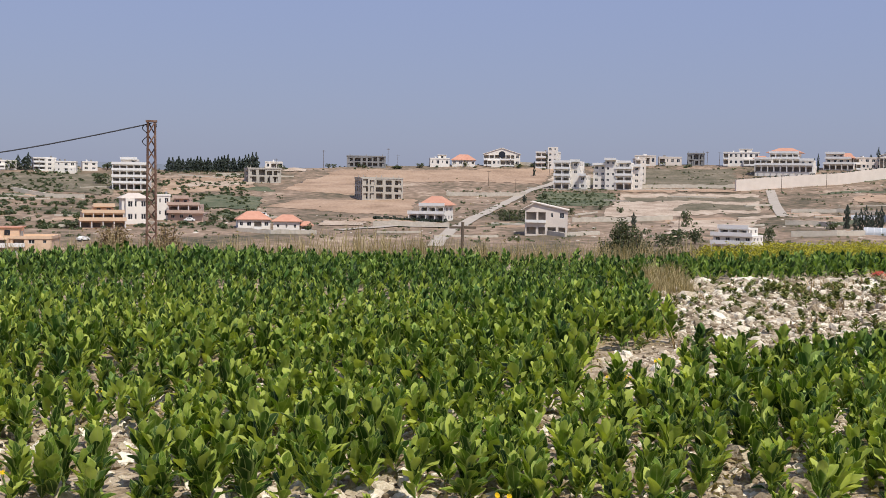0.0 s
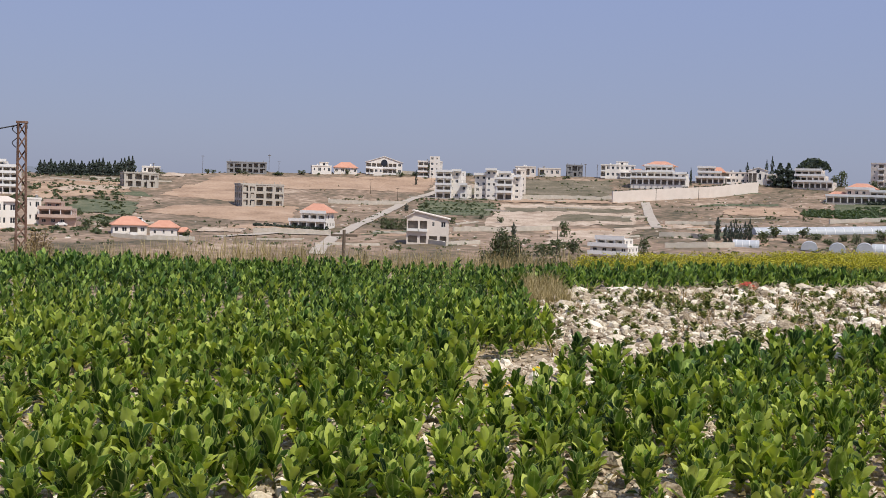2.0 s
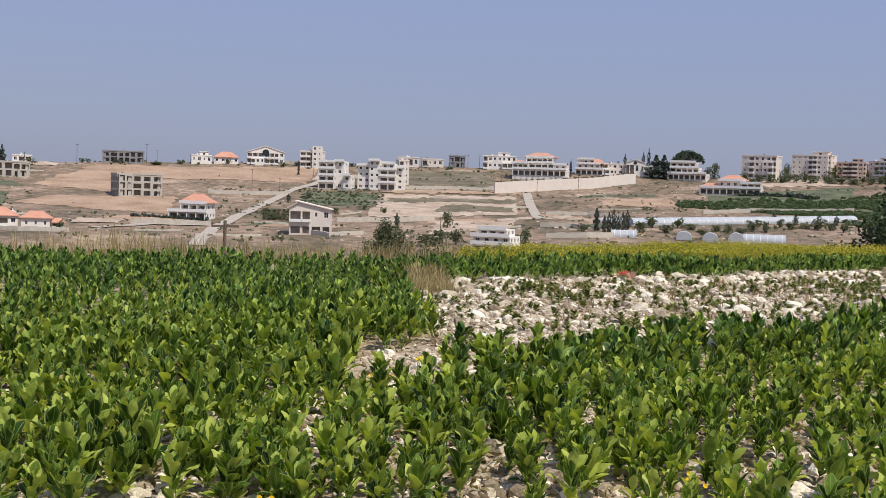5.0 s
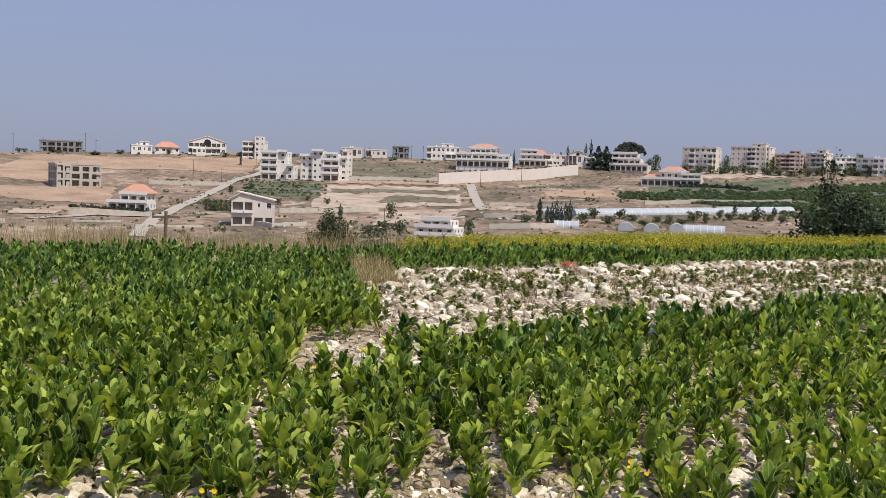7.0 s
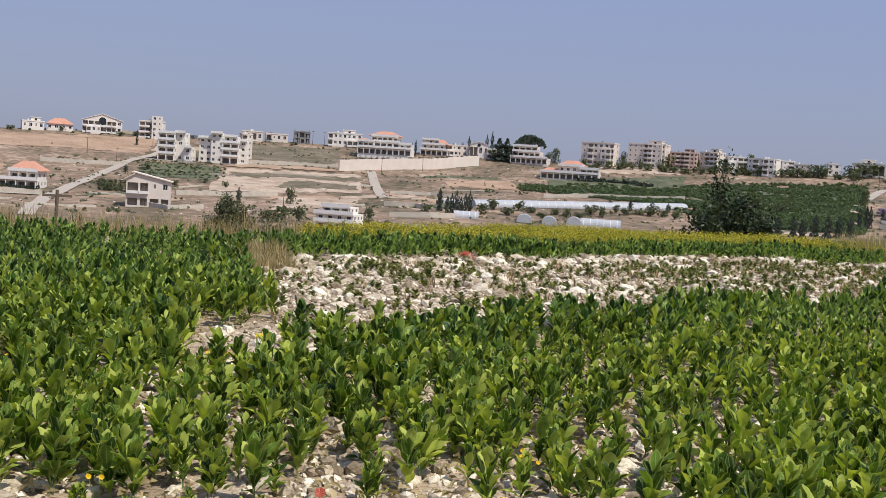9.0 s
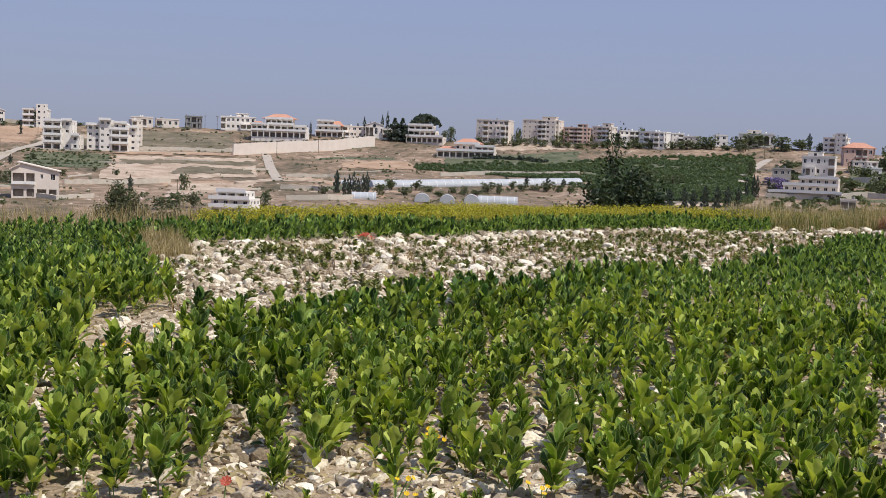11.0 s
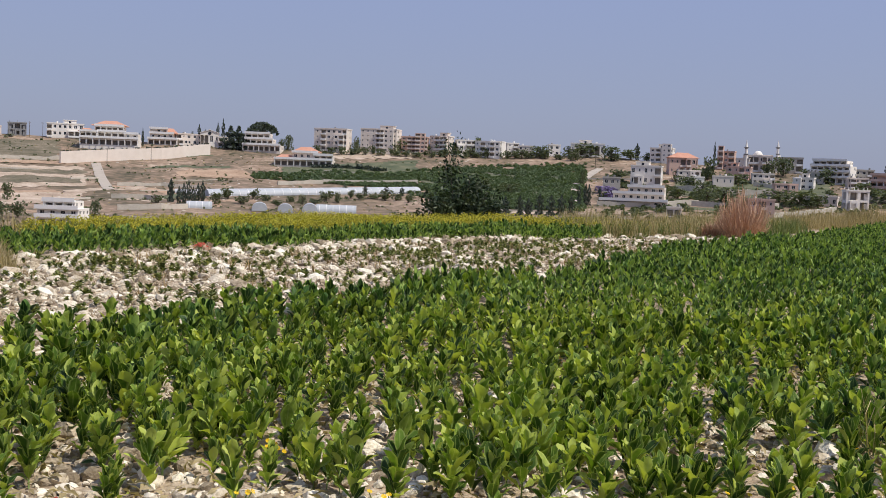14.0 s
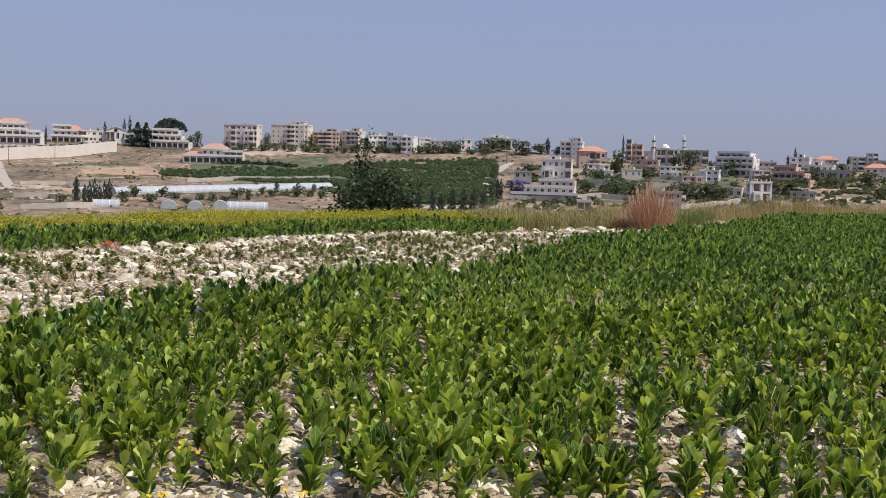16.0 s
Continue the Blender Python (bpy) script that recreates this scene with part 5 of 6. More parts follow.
def tree(kind, bearing, dist, high, wide):
    x, y = spot(bearing, dist)
    root = tagged(new("cypress" if kind == "cypress" else "pine_tree" if kind in ("conifer", "dome") else "tree"), TREE_LABEL[kind], "tree")
    wide *= 1.9 if kind == "conifer" else 1.25
    root.matrix_basis = pose(x, y, ground(x, y) - 0.1, 0, 0, trng.uniform(0, 360)) @ Matrix.Diagonal((wide, wide, high, 1))
    child("trunk", TRUNK, root, "brown trunk")
    child("crown", trng.choice(CROWNS[kind]), root)


TREES = [
    ('conifer', -13.91, 686, 8.0, 3.1),
    ('conifer', -13.73, 686, 8.2, 3.1),
    ('conifer', -13.54, 686, 6.9, 3.1),
    ('conifer', -13.43, 687, 8.8, 3.1),
    ('conifer', -13.24, 687, 7.3, 3.2),
    ('conifer', -12.99, 687, 7.9, 3.2),
    ('conifer', -12.84, 688, 7.9, 3.2),
    ('conifer', -12.69, 688, 7.2, 3.2),
    ('conifer', -12.52, 688, 8.9, 3.2),
    ('conifer', -12.37, 688, 8.6, 3.2),
    ('conifer', -12.18, 689, 7.0, 3.2),
    ('conifer', -12.00, 689, 8.2, 3.2),
    ('conifer', -11.88, 689, 6.9, 3.2),
    ('conifer', -11.65, 690, 8.0, 3.2),
    ('conifer', -11.49, 690, 9.0, 3.2),
    ('conifer', -11.32, 690, 9.1, 3.2),
    ('conifer', -11.19, 690, 9.8, 3.2),
    ('conifer', -11.01, 691, 10.2, 3.2),
    ('conifer', -10.79, 691, 8.1, 3.2),
    ('conifer', -10.70, 691, 8.4, 3.2),
    ('conifer', -10.44, 692, 9.0, 3.2),
    ('conifer', -10.30, 692, 7.6, 3.2),
    ('conifer', -10.14, 692, 9.9, 3.2),
    ('conifer', -9.99, 692, 10.4, 3.2),
    ('conifer', -9.79, 693, 11.2, 3.2),
    ('conifer', -9.61, 693, 11.3, 3.2),
    ('cypress', 19.98, 473, 9.5, 2.2),
    ('cypress', 20.40, 456, 7.8, 2.1),
    ('cypress', 20.63, 457, 9.1, 2.1),
    ('cypress', 20.86, 457, 10.4, 2.1),
    ('cypress', 21.09, 458, 7.8, 2.1),
    ('cypress', 21.32, 459, 9.1, 2.1),
    ('cypress', 21.55, 459, 10.4, 2.1),
    ('cypress', 21.00, 741, 8.8, 1.9),
    ('cypress', 21.31, 740, 13.5, 2.3),
    ('cypress', 21.60, 739, 10.7, 1.9),
    ('cypress', 22.23, 737, 15.6, 2.3),
    ('cypress', 22.49, 737, 18.0, 2.3),
    ('cypress', 4.63, 693, 9.0, 1.4),
    ('cypress', 18.40, 721, 8.7, 1.5),
    ('cypress', 18.58, 724, 11.0, 1.5),
    ('conifer', 22.87, 729, 14.6, 8.2),
    ('conifer', 23.27, 730, 14.6, 8.2),
    ('conifer', 23.67, 726, 12.4, 7.4),
    ('dome', 24.44, 739, 18.5, 16.6),
    ('broad', 25.76, 736, 11.2, 6.8),
    ('broad', 25.42, 735, 8.9, 5.2),
    ('broad', -15.79, 464, 6.4, 3.8),
    ('broad', -13.02, 461, 7.3, 5.6),
    ('broad', -18.46, 427, 4.1, 7.4),
    ('cypress', 9.73, 460, 6.0, 2.1),
    ('broad', 12.35, 460, 7.8, 4.7),
    ('broad', 11.98, 385, 5.8, 6.7),
    ('broad', 12.81, 382, 6.5, 5.8),
    ('broad', 11.28, 379, 4.9, 6.6),
    ('broad', 16.37, 397, 6.6, 4.0),
    ('broad', 15.89, 385, 4.9, 5.1),
    ('broad', 19.26, 466, 4.0, 5.2),
    ('broad', 9.06, 522, 3.7, 3.2),
    ('broad', 8.06, 536, 2.7, 2.7),
    ('broad', 2.75, 605, 2.8, 2.5),
    ('broad', -6.96, 408, 4.5, 2.9),
    ('broad', -11.66, 456, 4.1, 6.0),
    ('broad', -10.81, 457, 3.7, 6.1),
    ('broad', 5.22, 585, 4.1, 3.6),
    ('cypress', 4.16, 567, 4.0, 2.3),
    ('broad', 3.42, 475, 4.8, 4.8),
    ('broad', 6.54, 518, 3.7, 3.7),
    ('broad', 5.34, 728, 11.0, 5.2),
    ('cypress', 20.95, 741, 9.0, 1.5),
    ('broad', -21.29, 680, 6.4, 6.9),
    ('cypress', -20.98, 681, 8.4, 2.8),
    ('cypress', -20.52, 687, 9.1, 3.5),
    ('conifer', -20.68, 681, 7.1, 4.9),
    ('broad', -17.18, 624, 6.7, 8.3),
    ('broad', -16.86, 688, 5.3, 7.0),
    ('broad', 2.92, 474, 2.2, 2.7),
    ('broad', 3.19, 475, 2.2, 2.7),
    ('broad', 3.45, 475, 2.2, 2.7),
    ('broad', 3.71, 476, 2.2, 2.7),
    ('broad', 3.97, 476, 2.2, 2.7),
    ('broad', 4.23, 476, 2.2, 2.7),
    ('broad', 2.92, 493, 2.3, 2.8),
    ('broad', 3.18, 493, 2.3, 2.8),
    ('broad', 3.44, 494, 2.3, 2.8),
    ('broad', 3.71, 494, 2.3, 2.8),
    ('broad', 3.97, 495, 2.3, 2.8),
    ('broad', 4.23, 495, 2.3, 2.8),
    ('broad', 2.92, 512, 2.3, 2.9),
    ('broad', 3.18, 512, 2.3, 2.9),
    ('broad', 3.44, 513, 2.3, 2.9),
    ('broad', 3.70, 513, 2.3, 2.9),
    ('broad', 3.96, 513, 2.3, 2.9),
    ('broad', 4.22, 514, 2.3, 2.9),
    ('broad', 28.30, 740, 9.3, 9.8),
    ('broad', 29.15, 742, 11.7, 5.3),
    ('broad', 31.15, 741, 10.4, 12.8),
    ('broad', 32.73, 746, 8.2, 8.4),
    ('broad', 34.37, 748, 9.3, 8.4),
    ('broad', 35.46, 749, 14.1, 5.3),
    ('broad', 34.03, 748, 9.2, 6.1),
    ('broad', 38.68, 740, 9.7, 11.3),
    ('broad', 40.77, 756, 9.9, 23.1),
    ('broad', 40.13, 755, 8.4, 11.5),
    ('broad', 42.28, 744, 10.5, 12.1),
    ('broad', 43.26, 752, 8.3, 13.0),
    ('broad', 44.04, 746, 6.8, 7.6),
    ('broad', 42.46, 742, 6.0, 7.6),
    ('broad', 47.14, 667, 16.0, 8.8),
    ('broad', 46.24, 632, 8.3, 12.9),
    ('broad', 50.73, 697, 13.1, 10.6),
    ('broad', 50.03, 695, 11.7, 8.5),
    ('broad', 52.67, 670, 10.5, 13.7),
    ('broad', 51.90, 673, 9.9, 8.2),
    ('broad', 56.50, 644, 10.5, 9.9),
    ('broad', 51.62, 564, 8.9, 17.2),
    ('broad', 50.64, 579, 7.5, 11.8),
    ('broad', 47.98, 571, 9.1, 14.6),
    ('broad', 47.13, 556, 8.9, 11.3),
    ('broad', 45.69, 578, 7.6, 11.8),
    ('broad', 44.55, 562, 5.1, 5.7),
    ('broad', 54.59, 629, 7.3, 12.8),
    ('broad', 55.68, 594, 7.5, 18.2),
    ('broad', 57.75, 638, 6.7, 16.2),
    ('broad', 59.29, 642, 9.1, 13.1),
    ('broad', 46.80, 674, 7.4, 10.3),
    ('broad', 48.51, 652, 7.1, 13.3),
    ('broad', 48.28, 519, 6.8, 10.6),
    ('broad', 40.90, 624, 10.7, 5.7),
    ('broad', 42.77, 663, 6.0, 10.1),
    ('broad', 35.82, 578, 7.6, 8.8),
    ('broad', 37.13, 568, 6.9, 8.7),
    ('cypress', 43.58, 751, 10.8, 3.1),
    ('cypress', 40.76, 524, 9.6, 1.9),
    ('cypress', 41.08, 533, 10.3, 2.2),
    ('cypress', 41.25, 534, 9.7, 2.2),
    ('cypress', 41.80, 554, 7.3, 1.7),
    ('cypress', 55.79, 715, 12.2, 2.2),
    ('cypress', 55.45, 716, 7.3, 1.8),
    ('cypress', 58.23, 713, 8.3, 1.5),
    ('cypress', 47.40, 732, 15.1, 1.5),
    ('cypress', 37.75, 463, 8.5, 3.3),
    ('cypress', 38.19, 456, 7.9, 3.3),
    ('cypress', 38.76, 474, 8.7, 3.4),
    ('cypress', 39.35, 470, 8.6, 3.4),
    ('cypress', 39.87, 477, 8.7, 3.4),
    ('cypress', 37.01, 469, 7.2, 3.3),
    ('cypress', 40.37, 483, 8.4, 3.0),
    ('lilac', 42.29, 563, 8.0, 10.3),
    ('lilac', 41.78, 594, 4.2, 5.4),
    ('broad', 22.19, 467, 5.6, 5.2),
    ('broad', 22.81, 495, 5.6, 6.5),
    ('broad', 23.45, 470, 4.5, 5.4),
    ('broad', 24.06, 498, 5.5, 5.3),
    ('broad', 24.69, 497, 3.2, 6.1),
    ('broad', 25.32, 473, 3.1, 5.7),
    ('broad', 25.93, 497, 3.4, 4.4),
    ('broad', 26.56, 486, 5.4, 3.6),
    ('broad', 27.17, 494, 3.1, 5.7),
    ('broad', 27.78, 507, 5.7, 6.7),
    ('broad', 28.39, 502, 6.0, 4.5),
    ('broad', 28.99, 520, 4.9, 3.8),
    ('broad', 29.59, 518, 4.3, 5.6),
    ('broad', 30.19, 522, 3.2, 6.5),
    ('broad', 30.79, 518, 6.0, 6.5),
    ('broad', 31.38, 518, 4.4, 5.3),
    ('broad', 31.98, 511, 4.8, 5.4),
    ('cypress', 20.01, 476, 9.6, 2.2),
    ('cypress', 28.70, 538, 4.3, 2.5),
    ('cypress', 29.75, 531, 5.2, 2.4),
    ('cypress', 30.84, 530, 5.7, 2.4),
    ('cypress', 31.64, 538, 4.2, 2.5),
]
for row in TREES:
    tree(*row)
for i in range(34):
    b = 26.8 + 0.42 * i + trng.uniform(-0.15, 0.15)
    tree("broad", b, crest(b) - trng.uniform(14, 24), trng.uniform(4.0, 8.0), trng.uniform(4.5, 8.5))
for i in range(20):
    b = trng.uniform(44.5, 61)
    tree("broad", b, trng.uniform(560, 700), trng.uniform(5.0, 9.0), trng.uniform(5.0, 10.0))
for i in range(26):
    b = trng.uniform(-9, 22)
    tree("broad", b, crest(b) - trng.uniform(2, 12), trng.uniform(2.0, 4.5), trng.uniform(3.0, 6.0))


def bush_shapes(n, count, size):
    out = []
    for _ in range(n):
        V, F = clump_crown(trng, count, broad_shape([(trng.uniform(-0.25, 0.25), trng.uniform(-0.25, 0.25), trng.uniform(0.1, 0.4), trng.uniform(0.2, 0.3)) for _ in range(4)]), size)
        out.append((np.array(V), np.array(F), np.zeros(len(F))))
    return out


def grove(name, count, b0, b1, r0, r1, zone, shapes, mat, label, category, size):
    places = []
    for _ in range(count):
        b, r = trng.uniform(b0, b1), math.sqrt(trng.uniform(r0 * r0, r1 * r1))
        if zone(b, r):
            x, y = spot(b, r)
            s = trng.uniform(*size)
            places.append((pose(x, y, ground(x, y) - 0.15, 0, 0, trng.uniform(0, 360)) @ Matrix.Diagonal((s * 1.3, s * 1.3, s, 1)), trng.randrange(len(shapes))))
    joined(name, places, shapes, [mat], label, category, smooth=False)


SCRUB = bush_shapes(6, 12, 0.18)
OUTCROP = [(stones[k][0], stones[k][1], np.zeros(len(stones[k][1]))) for k in range(6, 14)]
ORCHARD = bush_shapes(6, 30, 0.18)


def field_free(b, r):
    """Off the ploughed and pale fields and the tracks."""
    if -9 < b < 5.8 and 490 < r < 730 and not (b > 0 and r < 640):
        return trng.random() < 0.04
    if 8 < b < 16 and 505 < r < 622:
        return trng.random() < 0.1
    return True


grove("hillside_scrub", 7500, -24, 62, 375, 740, lambda b, r: field_free(b, r) and noise.noise((b * 0.9, r / 22, 3.0)) > 0.0, SCRUB, FOLIAGE, "low olive-green scrub on the dry slope", "scrub", (0.7, 2.2))
grove("dry_scrub", 4500, -24, 62, 375, 740, lambda b, r: field_free(b, r) and noise.noise((b * 1.1, r / 16, 13.0)) > 0.1, SCRUB, STRAW, "low dry straw-coloured scrub on the slope", "scrub", (0.5, 1.4))
orchard_top = table([(24, 625), (27, 640), (32, 662), (36, 705), (41, 725)])
orchard_low = table([(24, 585), (27, 575), (30, 560), (33, 520), (36, 490), (41, 480)])
grove("orchard", 17000, 24, 41, 480, 730, lambda b, r: orchard_low(b) + 12 < r < orchard_top(b) - trng.random() * 30 and math.sin(r / 4.2) > -0.8 and noise.noise((b * 0.9, r / 22, 3.0)) > -0.42, ORCHARD, ORCHARD_LEAF, "rows of small round green orchard trees on terraces", "orchard", (1.7, 3.3))
grove("limestone_outcrops", 5200, -24, 62, 385, 720, lambda b, r: field_free(b, r) and noise.noise((b * 1.3, r / 9, 63.0)) > 0.12, OUTCROP, FIELDSTONE, "scattered pale limestone outcrops on the slope", "rocks", (0.4, 1.7))
grove("garden_shrubs", 2300, 42, 62, 400, 690, lambda b, r: noise.noise((b * 0.8, r / 20, 33.0)) > -0.05, ORCHARD, FOLIAGE, "dark green shrubs in the gardens below the town", "shrubs", (1.5, 4.0))
grove("garden_shrubs", 1300, -24, -10, 420, 690, lambda b, r: noise.noise((b * 0.8, r / 20, 43.0)) > -0.1, ORCHARD, FOLIAGE, "dark green shrubs on the scrub slope", "shrubs", (1.2, 3.2))
grove("terrace_shrubs", 420, 4.6, 9.0, 555, 625, lambda b, r: math.sin(r / 2.2) > -0.3, ORCHARD, FOLIAGE, "low rounded shrubs in rows on a terrace", "shrubs", (0.9, 1.9))
grove("ridge_shrubs", 260, -24, 62, 690, 760, lambda b, r: abs(r - crest(b) + 8) < 14, ORCHARD, FOLIAGE, "dark shrubs along the ridge line", "shrubs", (1.0, 2.6))


def hedge(points, high, label, lift=-0.1):
    places = []
    for (a0, r0), (a1, r1) in zip(points, points[1:]):
        for s in range(26):
            u = s / 26
            x, y = spot(a0 + (a1 - a0) * u, r0 + (r1 - r0) * u)
            k = high * trng.uniform(0.85, 1.25)
            if lift < 0 or trng.random() < 0.45:
                places.append((pose(x, y, ground(x, y) + lift, 0, 0, trng.uniform(0, 360)) @ Matrix.Scale(k * 1.4, 4), trng.randrange(6)))
    joined("hedge", places, ORCHARD, [CONIFER], label, "hedge", smooth=False)


hedge([(-3.6, 470), (0.2, 462)], 1.7, "dark clipped hedge in front of the villa")
hedge([(14.71, 635), (17.18, 654), (19.50, 671), (21.85, 702)], 0.9, "dark shrubs growing along the top of the retaining wall", lift=6.45)
hedge([(27.0, 655), (30.8, 655)], 3.0, "dark tree row at the orchard's upper edge")


# ---- greenhouses ----
def tunnel(bearing, dist, span, length, high, turn, label, ribs, foot=None):
    """A polythene tunnel: half-round sheeting, hoops and end walls."""
    x, y = spot(bearing, dist)
    root = tagged(new("greenhouse"), label, "greenhouse")
    root.matrix_basis = pose(x, y, ground(x, y) - 0.3, 0, 0, -bearing + turn) if foot is None else foot
    n = 14
    arc = [(-span / 2 * math.cos(math.pi * i / n), (high + 0.3) * math.sin(math.pi * i / n) ** 0.8 if 0 < i < n else 0.0) for i in range(n + 1)]
    verts = [(a, -length / 2, z) for a, z in arc] + [(a, length / 2, z) for a, z in arc]
    faces = [(i, i + 1, n + 2 + i, n + 1 + i) for i in range(n)]
    child("sheeting", mesh("sheeting", verts, faces, SHEETING), root)
    for s in (-1, 1):
        child("end_wall", mesh("end_wall", [(a, s * length / 2, z) for a, z in arc], [tuple(range(n + 1))], SHEETING), root)
    hoop = None
    for k in range(ribs):
        if hoop is None:
            v, f = [], []
            for i, (a, z) in enumerate(arc):
                v += [(a * 1.01, -0.08, z * 1.01 + 0.03), (a * 1.01, 0.08, z * 1.01 + 0.03)]
                if i:
                    f.append((2 * i - 2, 2 * i - 1, 2 * i + 1, 2 * i))
            hoop = mesh("hoop", v, f, TRIM)
        ob = child("hoop", hoop, root)
        ob.location = (0, -length / 2 + length * (k + 0.5) / ribs, 0)


ga, gb = Vector((*spot(21.7, 512), 0)), Vector((*spot(32.4, 558), 0))
gz = [ground(*spot(21.7, 512)), ground(*spot(32.4, 558))]
c = (ga + gb) / 2
tunnel(0, 0, 9.0, (gb - ga).length, 3.0, 0, "long pale polythene greenhouse in the valley", 26,
       pose(c.x, c.y, (gz[0] + gz[1]) / 2 - 0.3, 0, 0, math.degrees(math.atan2(gb.y - ga.y, gb.x - ga.x)) - 90) @ pose(0, 0, 0, math.degrees(math.atan2(gz[1] - gz[0], (gb - ga).length))))
tunnel(25.7, 446, 6.2, 12, 3.2, 0, "rounded polythene tunnel among trees", 4)
tunnel(26.95, 449, 6.2, 12, 3.2, 0, "rounded polythene tunnel among trees", 4)
tunnel(28.3, 449, 7.0, 16, 3.0, 90, "pale polythene tunnel seen along its side", 6)
tunnel(24.4, 448, 6.2, 12, 3.0, 0, "rounded polythene tunnel among trees", 4)
tunnel(21.4, 452, 7, 10, 2.6, 90, "pale polythene tunnel beside cypresses", 4)
tunnel(20.8, 520, 4, 11, 1.8, 84, "low pale roofed stall on a terrace", 4)


# ---- minarets, poles and cable ----
def minaret(bearing, dist, high):
    x, y = spot(bearing, dist)
    root = tagged(new("minaret"), "slender white stone minaret with two galleries", "minaret", "minarets of the mosque")
    root.matrix_basis = pose(x, y, ground(x, y) - 0.5)
    bm = bmesh.new()
    bmesh.ops.create_cone(bm, segments=12, radius1=1.15, radius2=0.8, depth=high * 0.8, cap_ends=True, matrix=pose(0, 0, high * 0.4))
    part("shaft", bm, WALLS["white"], root)
    for k in (0.56, 0.76):
        bm = bmesh.new()
        bmesh.ops.create_cone(bm, segments=12, radius1=0.9, radius2=1.5, depth=0.9, cap_ends=True, matrix=pose(0, 0, high * k))
        part("gallery", bm, WALLS["grey"], root, "darker projecting gallery")
    bm = bmesh.new()
    bmesh.ops.create_cone(bm, segments=12, radius1=0.85, radius2=0.04, depth=high * 0.2, cap_ends=True, matrix=pose(0, 0, high * 0.9))
    part("spire", bm, WALLS["white"], root)


minaret(48.92, 712, 20)
minaret(50.42, 716, 20)


def utility_pole(bearing, dist, high, thick, label):
    x, y = spot(bearing, dist)
    root = tagged(new("utility_pole"), label, "pole")
    root.matrix_basis = pose(x, y, ground(x, y) - 0.3)
    bm = bmesh.new()
    bmesh.ops.create_cone(bm, segments=8, radius1=thick, radius2=thick * 0.7, depth=high, cap_ends=True, matrix=pose(0, 0, high / 2))
    part("shaft", bm, BARK, root)
    bm = bmesh.new()
    boxes(bm, -thick * 6, thick * 6, -thick * 0.5, thick * 0.5, high * 0.94, high * 0.96)
    part("crossarm", bm, BARK, root)


utility_pole(1.0, 45, 4.6, 0.09, "thin weathered wooden pole below the field brow")
for b, d, h in ((-6.2, 725, 12), (-2.9, 722, 13), (-2.4, 724, 9), (2.3, 640, 9), (3.7, 606, 8), (13.3, 745, 10), (13.9, 745, 10), (16.9, 640, 9), (19.0, 655, 9), (5.4, 690, 9), (-8.6, 690, 8), (33.0, 730, 12), (41.5, 700, 9), (57.5, 690, 10), (12.0, 430, 7)):
    utility_pole(b, d, h, 0.16, "thin utility pole on the far slope")


def lattice_pole(bearing, dist, high):
    x, y = spot(bearing, dist)
    root = tagged(new("lattice_pole"), "rusty steel lattice power pole entwined at its foot", "power pole")
    root.matrix_basis = pose(x, y, ground(x, y) - 0.2, 0, 0, 12)
    half = lambda z: 0.20 - 0.075 * z / high

    def bar(name, a, b, w):
        a, b = Vector(a), Vector(b)
        bm = bmesh.new()
        boxes(bm, -w / 2, w / 2, -w / 2, w / 2, 0, (b - a).length)
        bm.transform(Matrix.Translation(a) @ (b - a).to_track_quat("Z", "Y").to_matrix().to_4x4())
        part(name, bm, RUST, root)

    corners = [(-1, -1), (1, -1), (1, 1), (-1, 1)]
    for sx, sy in corners:
        bar("leg", (sx * half(0), sy * half(0), 0), (sx * half(high), sy * half(high), high), 0.05)
    bays = 17
    for s in range(4):
        (ax, ay), (bx, by) = corners[s], corners[(s + 1) % 4]
        for k in range(bays):
            z0, z1 = high * k / bays, high * (k + 1) / bays
            if (k + s) % 2:
                ax, ay, bx, by = bx, by, ax, ay
            bar("brace", (ax * half(z0), ay * half(z0), z0), (bx * half(z1), by * half(z1), z1), 0.045)
    bm = bmesh.new()
    boxes(bm, -0.2, 0.2, -0.16, 0.16, high, high + 0.07)
    part("cap_plate", bm, RUST, root)
    for sx in (-1, 1):
        bm = bmesh.new()
        bmesh.ops.create_cone(bm, segments=8, radius1=0.05, radius2=0.03, depth=0.16, cap_ends=True, matrix=pose(sx * 0.14, 0, high - 0.1))
        part("insulator", bm, WIRE, root, "dark insulator")
    return x, y


px, py = lattice_pole(-14.76, 42, 3.84 - ground(*spot(-14.76, 42)) + 0.2)


def cable(name, points, thick, label):
    cu = bpy.data.curves.new(name, "CURVE")
    cu.dimensions, cu.bevel_depth, cu.bevel_resolution = "3D", thick, 1
    sp = cu.splines.new("POLY")
    sp.points.add(len(points) - 1)
    for p, c in zip(sp.points, points):
        p.co = (*c, 1)
    cu.materials.append(WIRE)
    ob = new(name, cu)
    tagged(ob, label, "cable")


wire = []
ex, ey = spot(-34, 44)
for i in range(25):
    u = i / 24
    wire.append((px + (ex - px) * u, py + (ey - py) * u, 3.80 + (1.75 - 3.80) * u - 0.5 * math.sin(math.pi * u)))
cable("power_cable", wire, 0.026, "black overhead cable sagging from the pole")
coil = [(px - 0.22 - 0.1 * math.sin(i * 0.7), py - 0.05, 3.75 - 0.055 * i) for i in range(15)]
cable("loose_cable", coil, 0.018, "loose dark cable end hanging at the pole head")


